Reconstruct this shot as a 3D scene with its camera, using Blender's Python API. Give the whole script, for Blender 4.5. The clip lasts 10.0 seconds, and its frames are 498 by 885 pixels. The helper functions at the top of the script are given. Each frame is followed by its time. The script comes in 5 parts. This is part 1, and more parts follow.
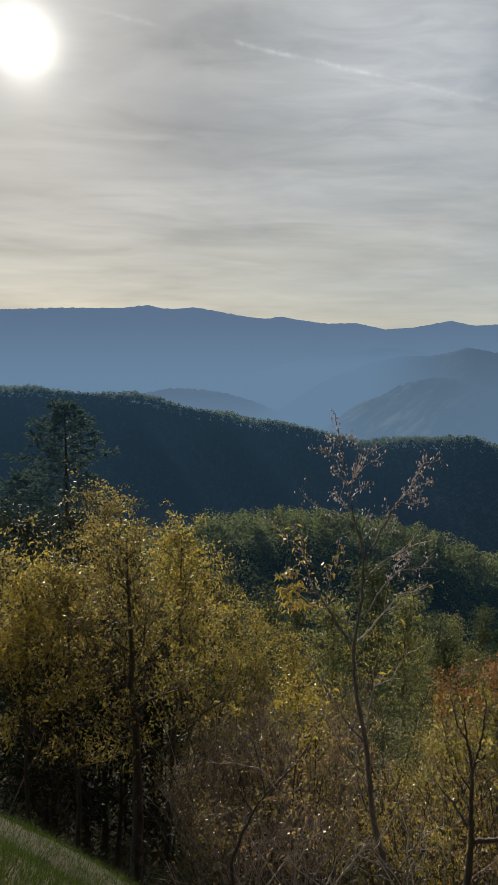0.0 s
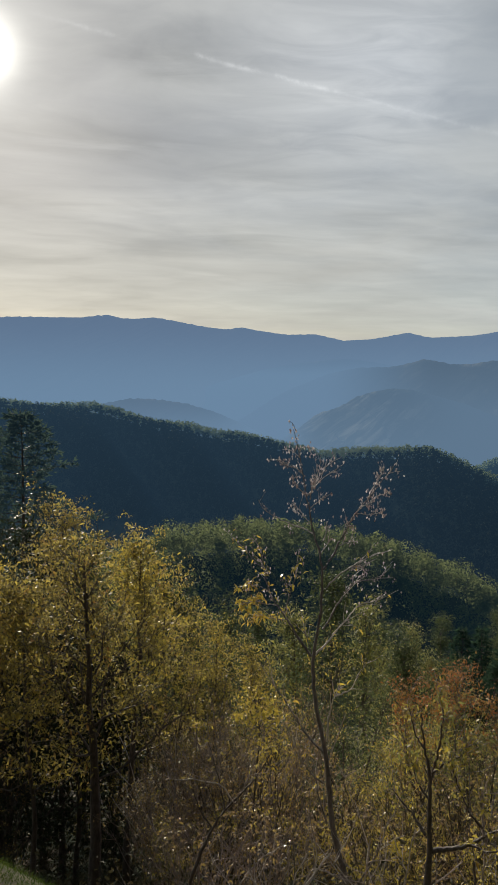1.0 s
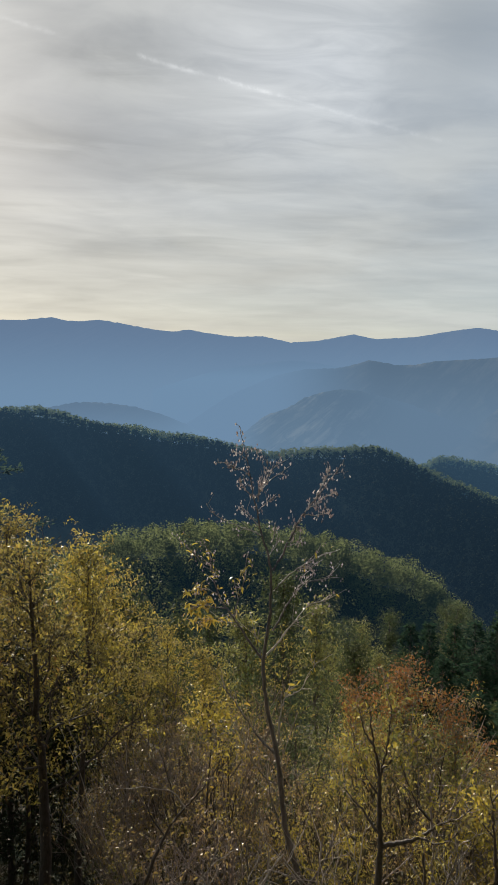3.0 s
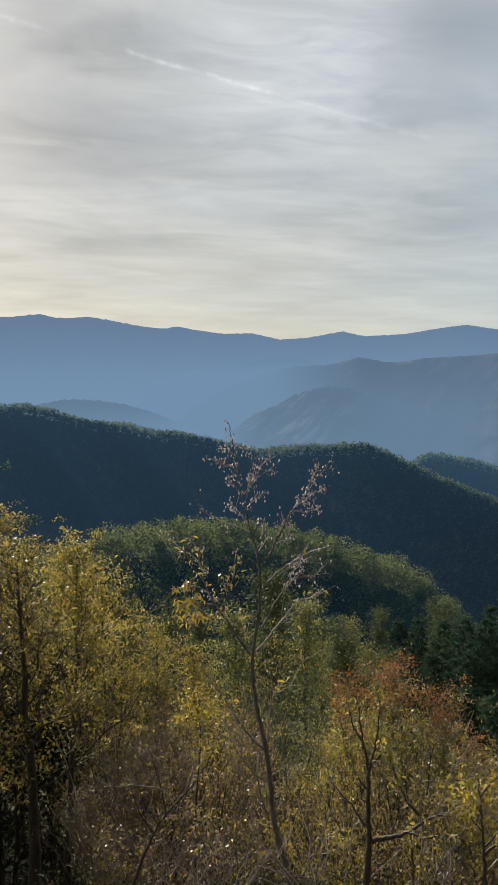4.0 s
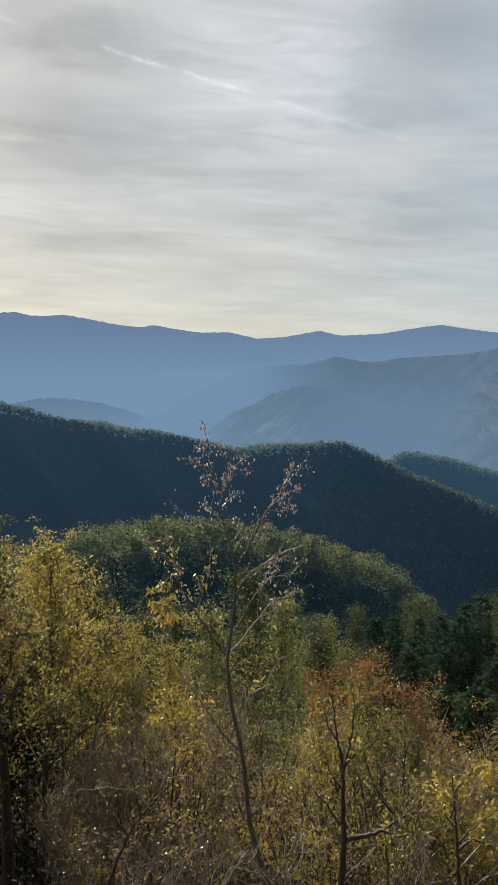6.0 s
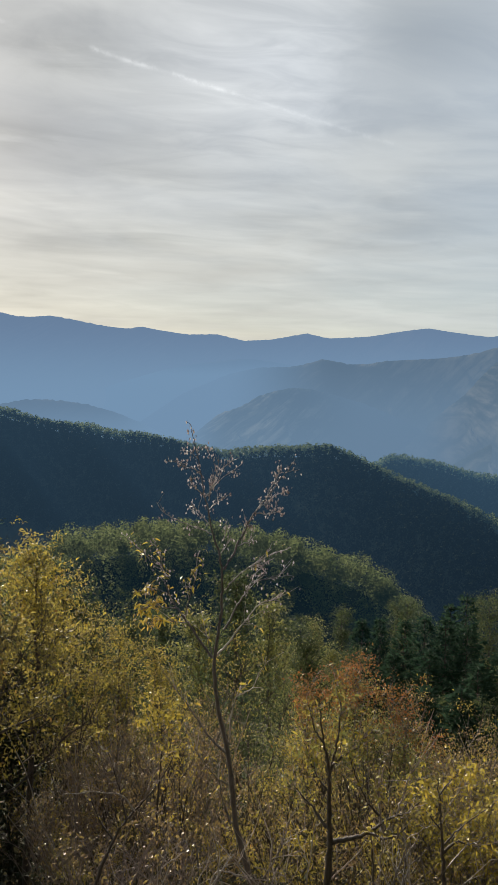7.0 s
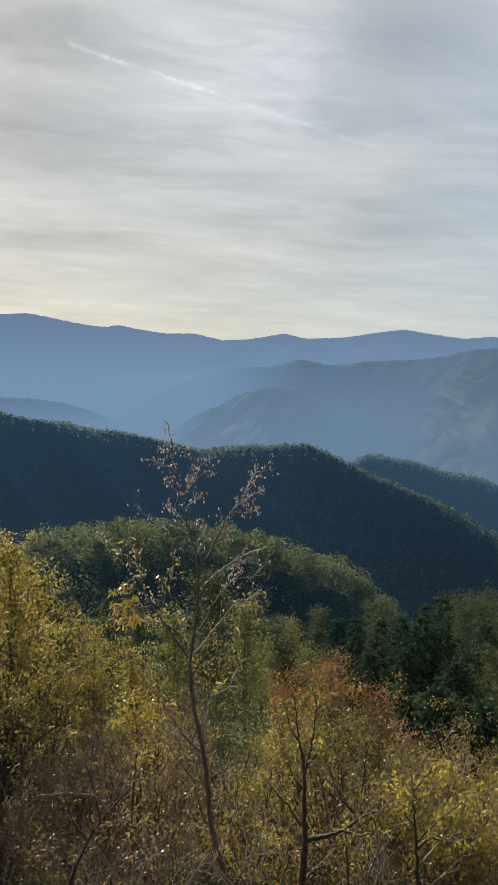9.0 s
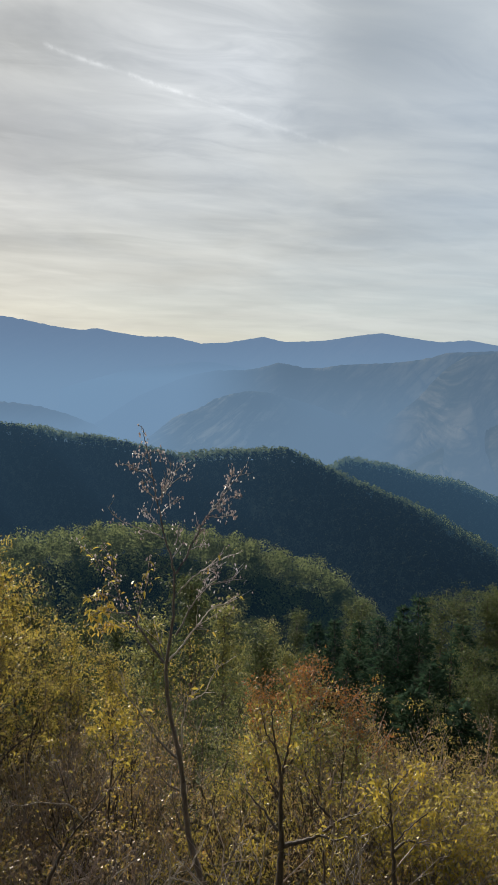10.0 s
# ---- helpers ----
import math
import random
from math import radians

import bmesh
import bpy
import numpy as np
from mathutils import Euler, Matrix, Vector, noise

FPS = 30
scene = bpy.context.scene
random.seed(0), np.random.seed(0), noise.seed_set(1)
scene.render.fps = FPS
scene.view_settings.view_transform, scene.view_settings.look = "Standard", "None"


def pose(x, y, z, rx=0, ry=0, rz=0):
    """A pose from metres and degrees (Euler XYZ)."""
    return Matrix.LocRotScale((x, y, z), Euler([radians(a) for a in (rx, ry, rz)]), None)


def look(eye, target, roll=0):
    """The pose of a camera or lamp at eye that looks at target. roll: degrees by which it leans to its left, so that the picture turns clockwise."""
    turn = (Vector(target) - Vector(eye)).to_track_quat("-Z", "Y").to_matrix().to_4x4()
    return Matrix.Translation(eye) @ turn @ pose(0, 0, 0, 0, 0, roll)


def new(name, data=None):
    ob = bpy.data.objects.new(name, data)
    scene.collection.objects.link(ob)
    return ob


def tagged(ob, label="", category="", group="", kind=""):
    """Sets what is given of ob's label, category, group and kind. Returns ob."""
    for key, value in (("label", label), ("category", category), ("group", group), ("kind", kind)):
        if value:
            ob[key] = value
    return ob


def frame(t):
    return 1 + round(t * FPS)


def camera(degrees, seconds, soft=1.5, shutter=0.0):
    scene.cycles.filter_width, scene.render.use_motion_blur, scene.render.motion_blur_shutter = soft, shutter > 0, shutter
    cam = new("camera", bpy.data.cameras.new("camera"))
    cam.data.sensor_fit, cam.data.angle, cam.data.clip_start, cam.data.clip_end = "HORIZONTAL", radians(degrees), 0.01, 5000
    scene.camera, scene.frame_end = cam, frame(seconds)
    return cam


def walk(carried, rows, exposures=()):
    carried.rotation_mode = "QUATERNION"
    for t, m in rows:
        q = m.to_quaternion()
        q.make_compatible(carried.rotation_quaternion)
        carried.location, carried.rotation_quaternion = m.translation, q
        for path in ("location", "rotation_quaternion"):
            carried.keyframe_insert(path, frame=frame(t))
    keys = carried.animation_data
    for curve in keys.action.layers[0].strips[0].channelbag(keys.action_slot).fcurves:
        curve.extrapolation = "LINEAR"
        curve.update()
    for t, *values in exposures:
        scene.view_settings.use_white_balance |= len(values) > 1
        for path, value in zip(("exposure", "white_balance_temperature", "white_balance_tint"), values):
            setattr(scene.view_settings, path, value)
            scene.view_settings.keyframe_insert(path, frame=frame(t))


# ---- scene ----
cam = camera(39.77, 10.0, 1.55)
EYE = 1.6
PATH = [
    (0.0, pose(0.000, -0.000, EYE + 0.000, 82.60, -0.00, -0.00)),
    (0.5, pose(0.016, 0.014, EYE + 0.006, 83.12, -0.17, -1.81)),
    (1.0, pose(0.021, 0.022, EYE + 0.012, 83.47, -0.26, -3.27)),
    (1.5, pose(0.016, 0.008, EYE + 0.017, 83.67, -0.24, -4.59)),
    (2.0, pose(0.025, 0.022, EYE + 0.018, 83.73, -0.11, -5.77)),
    (2.5, pose(0.037, 0.029, EYE + 0.023, 83.72, 0.04, -6.82)),
    (4.0, pose(0.059, 0.045, EYE + 0.011, 83.40, 0.17, -8.47)),
    (4.5, pose(0.066, 0.062, EYE + 0.012, 83.28, 0.14, -8.80)),
    (5.0, pose(0.079, 0.065, EYE + 0.009, 83.25, 0.06, -9.22)),
    (5.5, pose(0.090, 0.074, EYE + 0.009, 83.25, 0.05, -9.78)),
    (7.0, pose(0.086, 0.072, EYE + 0.016, 83.50, -0.36, -11.38)),
    (7.5, pose(0.086, 0.065, EYE + 0.016, 83.56, -0.53, -11.79)),
    (8.0, pose(0.086, 0.064, EYE + 0.017, 83.55, -0.66, -12.19)),
    (8.5, pose(0.089, 0.073, EYE + 0.008, 83.50, -0.77, -12.63)),
    (9.0, pose(0.092, 0.076, EYE + 0.007, 83.49, -0.82, -13.23)),
    (9.5, pose(0.107, 0.070, EYE + 0.013, 83.58, -0.84, -14.02)),
    (10.0, pose(0.131, 0.087, EYE + 0.017, 83.78, -0.84, -15.00)),
]
walk(cam, PATH, exposures=[(0.0, -0.28), (1.0, -0.18), (2.5, -0.06), (5.0, 0.07), (10.0, 0.10)])

# ---- light ----
SUN_AZ, SUN_EL = -17.2, 21.9


def heading(az, el):
    """Unit vector at an azimuth (degrees clockwise from +y) and an elevation."""
    a, e = radians(az), radians(el)
    return Vector((math.sin(a) * math.cos(e), math.cos(a) * math.cos(e), math.sin(e)))


SUN_DIR = heading(SUN_AZ, SUN_EL)
sun = new("sun", bpy.data.lights.new("sun", "SUN"))
sun.data.energy, sun.data.angle, sun.data.color = 5.0, radians(1.5), (1.0, 0.90, 0.74)
sun.matrix_world = look((0, 0, 0), -SUN_DIR)
sun.location = (-300, 900, 400)


class Nodes:
    """Short hand for node trees."""

    def __init__(self, tree):
        self.tree = tree
        tree.nodes.clear()

    def add(self, kind, props=None, **inputs):
        n = self.tree.nodes.new(kind)
        for k, v in (props or {}).items():
            setattr(n, k, v)
        for k, v in inputs.items():
            self.put(n.inputs[k.replace("_", " ")], v)
        return n

    def put(self, socket, v):
        if isinstance(v, bpy.types.NodeSocket):
            self.tree.links.new(v, socket)
        else:
            socket.default_value = v

    def math(self, op, a, b=0.0, c=0.0, clamp=False):
        n = self.tree.nodes.new("ShaderNodeMath")
        n.operation, n.use_clamp = op, clamp
        for s, v in zip(n.inputs, (a, b, c)):
            self.put(s, v)
        return n.outputs[0]

    def vmath(self, op, a, b=(0, 0, 0), out=0):
        n = self.tree.nodes.new("ShaderNodeVectorMath")
        n.operation = op
        self.put(n.inputs[0], a), self.put(n.inputs[1], b)
        return n.outputs[out]

    def mix(self, fac, a, b, how="MIX"):
        n = self.tree.nodes.new("ShaderNodeMix")
        n.data_type, n.blend_type = "RGBA", how
        self.put(n.inputs[0], fac)
        for s, v in ((n.inputs[6], a), (n.inputs[7], b)):
            self.put(s, (*v, 1) if isinstance(v, tuple) and len(v) == 3 else v)
        return n.outputs[2]

    def ramp(self, fac, stops, smooth=False):
        n = self.tree.nodes.new("ShaderNodeValToRGB")
        n.color_ramp.interpolation = "EASE" if smooth else "LINEAR"
        e = n.color_ramp.elements
        while len(e) < len(stops):
            e.new(0.5)
        for el, (p, c) in zip(e, stops):
            el.position, el.color = p, (*c, 1) if isinstance(c, tuple) else (c, c, c, 1)
        self.put(n.inputs[0], fac)
        return n.outputs[0]

    def noise(self, vec, scale, detail=3.0, rough=0.5, distortion=0.0, color=False):
        n = self.add("ShaderNodeTexNoise", None, Vector=vec, Scale=scale, Detail=detail, Roughness=rough, Distortion=distortion)
        return n.outputs["Color" if color else "Fac"]

    def span(self, v, a, b, lo=0.0, hi=1.0, smooth=False):
        n = self.tree.nodes.new("ShaderNodeMapRange")
        n.interpolation_type = "SMOOTHSTEP" if smooth else "LINEAR"
        for s, x in zip(n.inputs, (v, a, b, lo, hi)):
            self.put(s, x)
        return n.outputs[0]


def make_sky():
    world = bpy.data.worlds.new("sky")
    scene.world = world
    world.use_nodes = True
    g = Nodes(world.node_tree)
    way = g.add("ShaderNodeTexCoord").outputs["Generated"]
    xyz = g.add("ShaderNodeSeparateXYZ", None, Vector=way).outputs
    z = g.math("MAXIMUM", xyz[2], 0.0)
    clear = g.add("ShaderNodeTexSky", {"sky_type": "NISHITA", "sun_disc": False, "sun_elevation": radians(SUN_EL),
                                       "sun_rotation": radians(SUN_AZ), "altitude": 900.0}).outputs[0]
    clear = g.vmath("MULTIPLY", clear, (0.10, 0.10, 0.10))
    # thin high cloud on a plane overhead
    h = g.math("ADD", z, 0.10)
    u, v = g.math("DIVIDE", xyz[0], h), g.math("DIVIDE", xyz[1], h)
    plane = g.add("ShaderNodeCombineXYZ", None, X=u, Y=v).outputs[0]
    warp = g.noise(plane, 0.9, 2.0, 0.5, 0.0, True)
    warped = g.vmath("ADD", plane, g.vmath("MULTIPLY", g.vmath("SUBTRACT", warp, (0.5, 0.5, 0.5)), (0.9, 0.5, 0.0)))
    streak = g.noise(g.vmath("MULTIPLY", warped, (0.75, 1.5, 1.0)), 1.5, 4.0, 0.45, 0.25)
    broad = g.noise(g.vmath("ADD", warped, (3.7, 1.9, 0.0)), 0.75, 3.0, 0.5, 0.2)
    fine = g.noise(g.vmath("MULTIPLY", warped, (1.0, 2.0, 1.0)), 4.5, 4.0, 0.6, 0.5)
    tex = g.math("ADD", g.math("MULTIPLY", streak, 0.62), g.math("ADD", g.math("MULTIPLY", broad, 0.5), g.math("MULTIPLY", fine, 0.24)))
    # long level bands low in the sky, where the sheet is seen edge on
    level = g.add("ShaderNodeCombineXYZ", None, X=g.math("MULTIPLY", xyz[0], 3.2), Y=g.math("ADD", g.math("MULTIPLY", z, 30.0), g.math("MULTIPLY", xyz[0], 1.6))).outputs[0]
    level = g.vmath("ADD", level, g.vmath("MULTIPLY", g.vmath("SUBTRACT", warp, (0.5, 0.5, 0.5)), (0.5, 1.6, 0.0)))
    bands = g.math("SUBTRACT", g.noise(level, 1.15, 4.0, 0.55, 0.35), 0.5)
    bands = g.math("MULTIPLY", bands, g.ramp(z, [(0.0, 0.1), (0.06, 0.5), (0.2, 0.62), (0.30, 0.12), (0.4, 0.0)]))
    tex = g.span(tex, 0.44, 0.88, 0.04, 0.98, True)
    near_sun = g.math("MAXIMUM", g.vmath("DOT_PRODUCT", way, tuple(SUN_DIR), 1), 0.0)
    side = g.span(near_sun, 0.55, 1.0, 0.0, 1.0)
    thin = g.mix(side, (0.335, 0.415, 0.51), (0.385, 0.39, 0.378))
    thick = g.mix(side, (0.555, 0.625, 0.685), (0.605, 0.605, 0.57))
    cloud = g.mix(tex, thin, thick)
    low = g.span(z, 0.03, 0.33, 1.0, 0.0)
    cream = g.mix(side, (0.54, 0.58, 0.565), (0.635, 0.575, 0.458))
    cloud = g.mix(g.math("MULTIPLY", low, 0.66), cloud, cream)
    lit = g.math("ADD", g.math("MULTIPLY", bands, g.span(side, 0.2, 0.95, 0.55, 1.35)), 1.0)
    cloud = g.vmath("MULTIPLY", cloud, g.add("ShaderNodeCombineXYZ", None, X=lit, Y=lit, Z=lit).outputs[0])
    # a brighter bank of cloud high up, and a greyer one towards the sun
    for az, el, sharp, change in ((10.3, 23.4, 150.0, 0.225), (16.8, 23.6, 320.0, 0.07), (15.0, 20.0, 420.0, 0.05), (23.5, 24.2, 260.0, -0.08)):
        near = g.math("POWER", g.math("MAXIMUM", g.vmath("DOT_PRODUCT", way, tuple(heading(az, el)), 1), 0.0), sharp)
        near = g.math("MULTIPLY", near, g.math("MULTIPLY", g.span(fine, 0.25, 0.7, 0.5, 1.2), change))
        cloud = g.vmath("ADD", cloud, g.add("ShaderNodeCombineXYZ", None, X=near, Y=near, Z=near).outputs[0])
    # ragged level streaks of greyer cloud
    rag = g.math("SUBTRACT", g.noise(level, 1.6, 5.0, 0.6, 0.6), 0.5)
    for az, el, wide, thick_el, change in ((-9.0, 17.0, 9.0, 1.3, -0.13), (-2.5, 22.6, 6.0, 1.5, -0.10), (2.0, 14.6, 9.0, 0.8, -0.06), (-12.0, 12.6, 9.0, 0.7, -0.07), (4.0, 10.4, 10.0, 0.6, -0.06)):
        dx = g.math("DIVIDE", g.math("SUBTRACT", g.math("DIVIDE", xyz[0], g.math("MAXIMUM", xyz[1], 0.05)), math.tan(radians(az))), math.tan(radians(wide)))
        dz = g.math("DIVIDE", g.math("ADD", g.math("SUBTRACT", xyz[2], math.sin(radians(el))), g.math("MULTIPLY", rag, 0.05)), math.sin(radians(thick_el)))
        near = g.math("POWER", 2.718, g.math("MULTIPLY", g.math("ADD", g.math("MULTIPLY", dx, dx), g.math("MULTIPLY", dz, dz)), -1.0))
        near = g.math("MULTIPLY", near, g.math("MULTIPLY", g.span(rag, -0.15, 0.2, 0.3, 1.2), change))
        near = g.math("MULTIPLY", near, g.span(xyz[1], 0.0, 0.2))
        cloud = g.vmath("ADD", cloud, g.add("ShaderNodeCombineXYZ", None, X=near, Y=near, Z=near).outputs[0])
    sky = g.mix(g.span(broad, 0.3, 0.75, 0.78, 0.97), clear, cloud)
    # thin cloud scatters forwards: the half of the sky away from the sun is much dimmer
    turned = g.span(g.vmath("DOT_PRODUCT", way, tuple(SUN_DIR), 1), -0.1, 0.6, 0.16, 1.0, True)
    sky = g.vmath("MULTIPLY", sky, g.add("ShaderNodeCombineXYZ", None, X=turned, Y=turned, Z=turned).outputs[0])
    # veiled sun: a burnt-out core with a soft halo
    halo = g.math("MULTIPLY", g.math("POWER", near_sun, 1700.0), 1.7)
    halo = g.math("ADD", halo, g.math("MULTIPLY", g.math("POWER", near_sun, 260.0), 0.24))
    halo = g.math("ADD", halo, g.math("MULTIPLY", g.math("POWER", near_sun, 24.0), -0.035))
    sky = g.vmath("ADD", sky, g.vmath("MULTIPLY", g.add("ShaderNodeCombineXYZ", None, X=halo, Y=halo, Z=halo).outputs[0], (1.0, 0.97, 0.88)))
    # an old condensation trail, broken where the wind has thinned it
    a, b = heading(-0.9, 22.7), heading(22.9, 16.6)
    normal = a.cross(b).normalized()
    off = g.vmath("DOT_PRODUCT", way, tuple(normal), 1)
    off = g.math("ADD", off, g.math("MULTIPLY", g.math("SUBTRACT", g.noise(way, 14.0, 3.0), 0.5), 0.006))
    line = g.math("POWER", 2.718, g.math("MULTIPLY", g.math("POWER", g.math("DIVIDE", off, 0.0024), 2.0), -1.0))
    across = g.math("DIVIDE", xyz[0], g.math("MAXIMUM", xyz[1], 0.01))
    reach = g.ramp(g.span(across, -0.25, 0.5), [(0.0, 0.0), (0.10, 0.5), (0.15, 0.55), (0.18, 0.02), (0.305, 0.0), (0.315, 0.9), (0.335, 0.8), (0.35, 0.35), (0.37, 1.0), (0.57, 0.9), (0.60, 0.25), (0.65, 0.45), (0.84, 0.36), (0.97, 0.0)])
    gaps = g.span(g.noise(way, 46.0, 4.0, 0.7), 0.36, 0.62, 0.25, 1.15, True)
    soft_line = g.math("POWER", 2.718, g.math("MULTIPLY", g.math("POWER", g.math("DIVIDE", off, 0.0055), 2.0), -1.0))
    line = g.math("ADD", line, g.math("MULTIPLY", soft_line, 0.32))
    trail = g.math("MULTIPLY", g.math("MULTIPLY", line, gaps), g.math("MULTIPLY", reach, 0.115))
    sky = g.vmath("ADD", sky, g.add("ShaderNodeCombineXYZ", None, X=trail, Y=trail, Z=trail).outputs[0])
    below = g.span(xyz[2], -0.04, 0.0, 0.0, 1.0)
    sky = g.mix(below, (0.10, 0.12, 0.13), sky)
    back = g.add("ShaderNodeBackground", None, Color=sky, Strength=1.0)
    g.add("ShaderNodeOutputWorld", None, Surface=back.outputs[0])


make_sky()


# ---- materials ----
def material(name):
    m = bpy.data.materials.new(name)
    m.use_nodes = True
    return m, Nodes(m.node_tree)


def leaf_material(name, stops, through_light=0.45, gloss=0.35, patch=2.0, air_glow=None, shine=0.5, tint=(0.40, 0.32, 0.14), spotted=0.5, glow_depth=None):
    """Foliage: every leaf its own tint, drifting with the bough; light passes through."""
    m, g = material(name)
    one = g.add("ShaderNodeNewGeometry").outputs["Random Per Island"]
    where = g.add("ShaderNodeTexCoord").outputs["Object"]
    drift = g.noise(where, patch, 2.0)
    pick = g.math("ADD", g.math("MULTIPLY", one, 0.52), g.math("MULTIPLY", g.span(drift, 0.3, 0.7), 0.48))
    col = g.ramp(pick, stops)
    spots = g.noise(where, 90.0, 2.0)
    col = g.mix(g.span(spots, 0.55, 0.8, 0.0, spotted), col, (0.07, 0.04, 0.02))
    body = g.add("ShaderNodeBsdfPrincipled", None, Base_Color=col, Roughness=gloss, Specular_IOR_Level=shine)
    glow = g.add("ShaderNodeBsdfTranslucent", None, Color=g.mix(0.25, col, tint))
    mix = g.add("ShaderNodeMixShader", None, Fac=through_light)
    g.put(mix.inputs[1], body.outputs[0]), g.put(mix.inputs[2], glow.outputs[0])
    # haze put on the foliage as a faint blue glow
    if air_glow:
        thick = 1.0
        if glow_depth:
            # the painted haze glows stronger on the farther woods
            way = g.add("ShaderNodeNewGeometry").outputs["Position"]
            thick = g.span(g.vmath("LENGTH", way, out=1), glow_depth[0], glow_depth[1], glow_depth[2], glow_depth[3])
        haze_glow = g.add("ShaderNodeEmission", None, Color=(*air_glow, 1), Strength=thick)
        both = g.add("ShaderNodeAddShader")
        g.put(both.inputs[0], mix.outputs[0]), g.put(both.inputs[1], haze_glow.outputs[0])
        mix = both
    g.add("ShaderNodeOutputMaterial", None, Surface=mix.outputs[0])
    return m


def bark_material(name, dark, light, scale=9.0, rough=0.62):
    m, g = material(name)
    where = g.add("ShaderNodeTexCoord").outputs["Object"]
    long = g.noise(g.vmath("MULTIPLY", where, (1.0, 1.0, 0.25)), scale * 3, 5.0, 0.65)
    patch = g.noise(where, scale * 0.4, 3.0)
    col = g.mix(g.span(long, 0.3, 0.7), dark, light)
    col = g.mix(g.span(patch, 0.5, 0.75, 0.0, 0.6), col, tuple(0.5 * (a + b) * 1.5 for a, b in zip(dark, light)))
    bump = g.add("ShaderNodeBump", None, Strength=1.0, Distance=0.02, Height=long)
    body = g.add("ShaderNodeBsdfPrincipled", None, Base_Color=col, Roughness=rough, Normal=bump.outputs[0])
    g.add("ShaderNodeOutputMaterial", None, Surface=body.outputs[0])
    return m


def ground_material():
    """Leaf litter and soil, with grass in the open."""
    m, g = material("forest_floor")
    where = g.add("ShaderNodeTexCoord").outputs["Object"]
    fine = g.noise(where, 9.0, 6.0, 0.65)
    patch = g.noise(where, 0.5, 4.0, 0.55)
    litter = g.ramp(fine, [(0.3, (0.035, 0.026, 0.016)), (0.5, (0.075, 0.052, 0.03)), (0.7, (0.13, 0.085, 0.04))])
    moss = g.ramp(fine, [(0.3, (0.02, 0.03, 0.012)), (0.7, (0.055, 0.075, 0.025))])
    col = g.mix(g.span(patch, 0.42, 0.6), litter, moss)
    bump = g.add("ShaderNodeBump", None, Strength=0.8, Distance=0.05, Height=fine)
    body = g.add("ShaderNodeBsdfPrincipled", None, Base_Color=col, Roughness=0.9, Normal=bump.outputs[0])
    g.add("ShaderNodeOutputMaterial", None, Surface=body.outputs[0])
    return m


def distance_material(name, haze_top, haze_foot, top_share, foot_share, z_top, z_foot, meadow=(0.30, 0.26, 0.14), scale=0.004, sunny=None, lost=None):
    """A far backdrop range: woods, dry meadows, haze painted as glow, thicker towards the valley."""
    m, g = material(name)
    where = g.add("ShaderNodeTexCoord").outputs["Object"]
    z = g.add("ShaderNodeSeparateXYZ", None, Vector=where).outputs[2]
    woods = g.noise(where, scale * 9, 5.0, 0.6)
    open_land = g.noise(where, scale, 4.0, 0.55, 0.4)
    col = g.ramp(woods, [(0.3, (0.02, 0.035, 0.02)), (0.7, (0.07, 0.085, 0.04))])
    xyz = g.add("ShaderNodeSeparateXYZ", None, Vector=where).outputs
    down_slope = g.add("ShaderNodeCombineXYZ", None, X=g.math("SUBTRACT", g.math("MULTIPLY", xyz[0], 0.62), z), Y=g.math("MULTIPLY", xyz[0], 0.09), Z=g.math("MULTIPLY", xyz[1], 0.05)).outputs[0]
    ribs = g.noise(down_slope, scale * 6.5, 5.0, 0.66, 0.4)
    # dry grass ribs; their sunlit look is put into the pale colour
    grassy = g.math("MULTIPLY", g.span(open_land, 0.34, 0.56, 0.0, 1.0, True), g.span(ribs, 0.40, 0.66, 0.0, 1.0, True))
    # pale ribs only on the flank that should look sunlit
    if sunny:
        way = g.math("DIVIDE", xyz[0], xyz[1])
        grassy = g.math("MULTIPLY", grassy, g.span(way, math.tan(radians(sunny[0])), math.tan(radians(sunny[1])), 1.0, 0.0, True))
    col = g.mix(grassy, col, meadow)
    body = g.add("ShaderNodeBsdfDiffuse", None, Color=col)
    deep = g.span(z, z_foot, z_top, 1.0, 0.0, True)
    light = g.add("ShaderNodeEmission", None, Color=g.mix(deep, haze_top, haze_foot), Strength=1.0)
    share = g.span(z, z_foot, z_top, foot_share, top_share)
    shine = g.mix(deep, haze_top, haze_foot)
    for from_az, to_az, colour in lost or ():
        # haze painted thicker towards one end of the range
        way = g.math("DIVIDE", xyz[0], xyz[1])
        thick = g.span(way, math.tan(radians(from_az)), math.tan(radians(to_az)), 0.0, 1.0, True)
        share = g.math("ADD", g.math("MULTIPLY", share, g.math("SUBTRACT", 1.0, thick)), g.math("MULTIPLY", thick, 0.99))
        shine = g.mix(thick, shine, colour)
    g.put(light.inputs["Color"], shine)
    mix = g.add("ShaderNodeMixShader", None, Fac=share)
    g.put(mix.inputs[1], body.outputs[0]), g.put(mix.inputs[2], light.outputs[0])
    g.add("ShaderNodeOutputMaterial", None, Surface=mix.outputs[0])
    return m


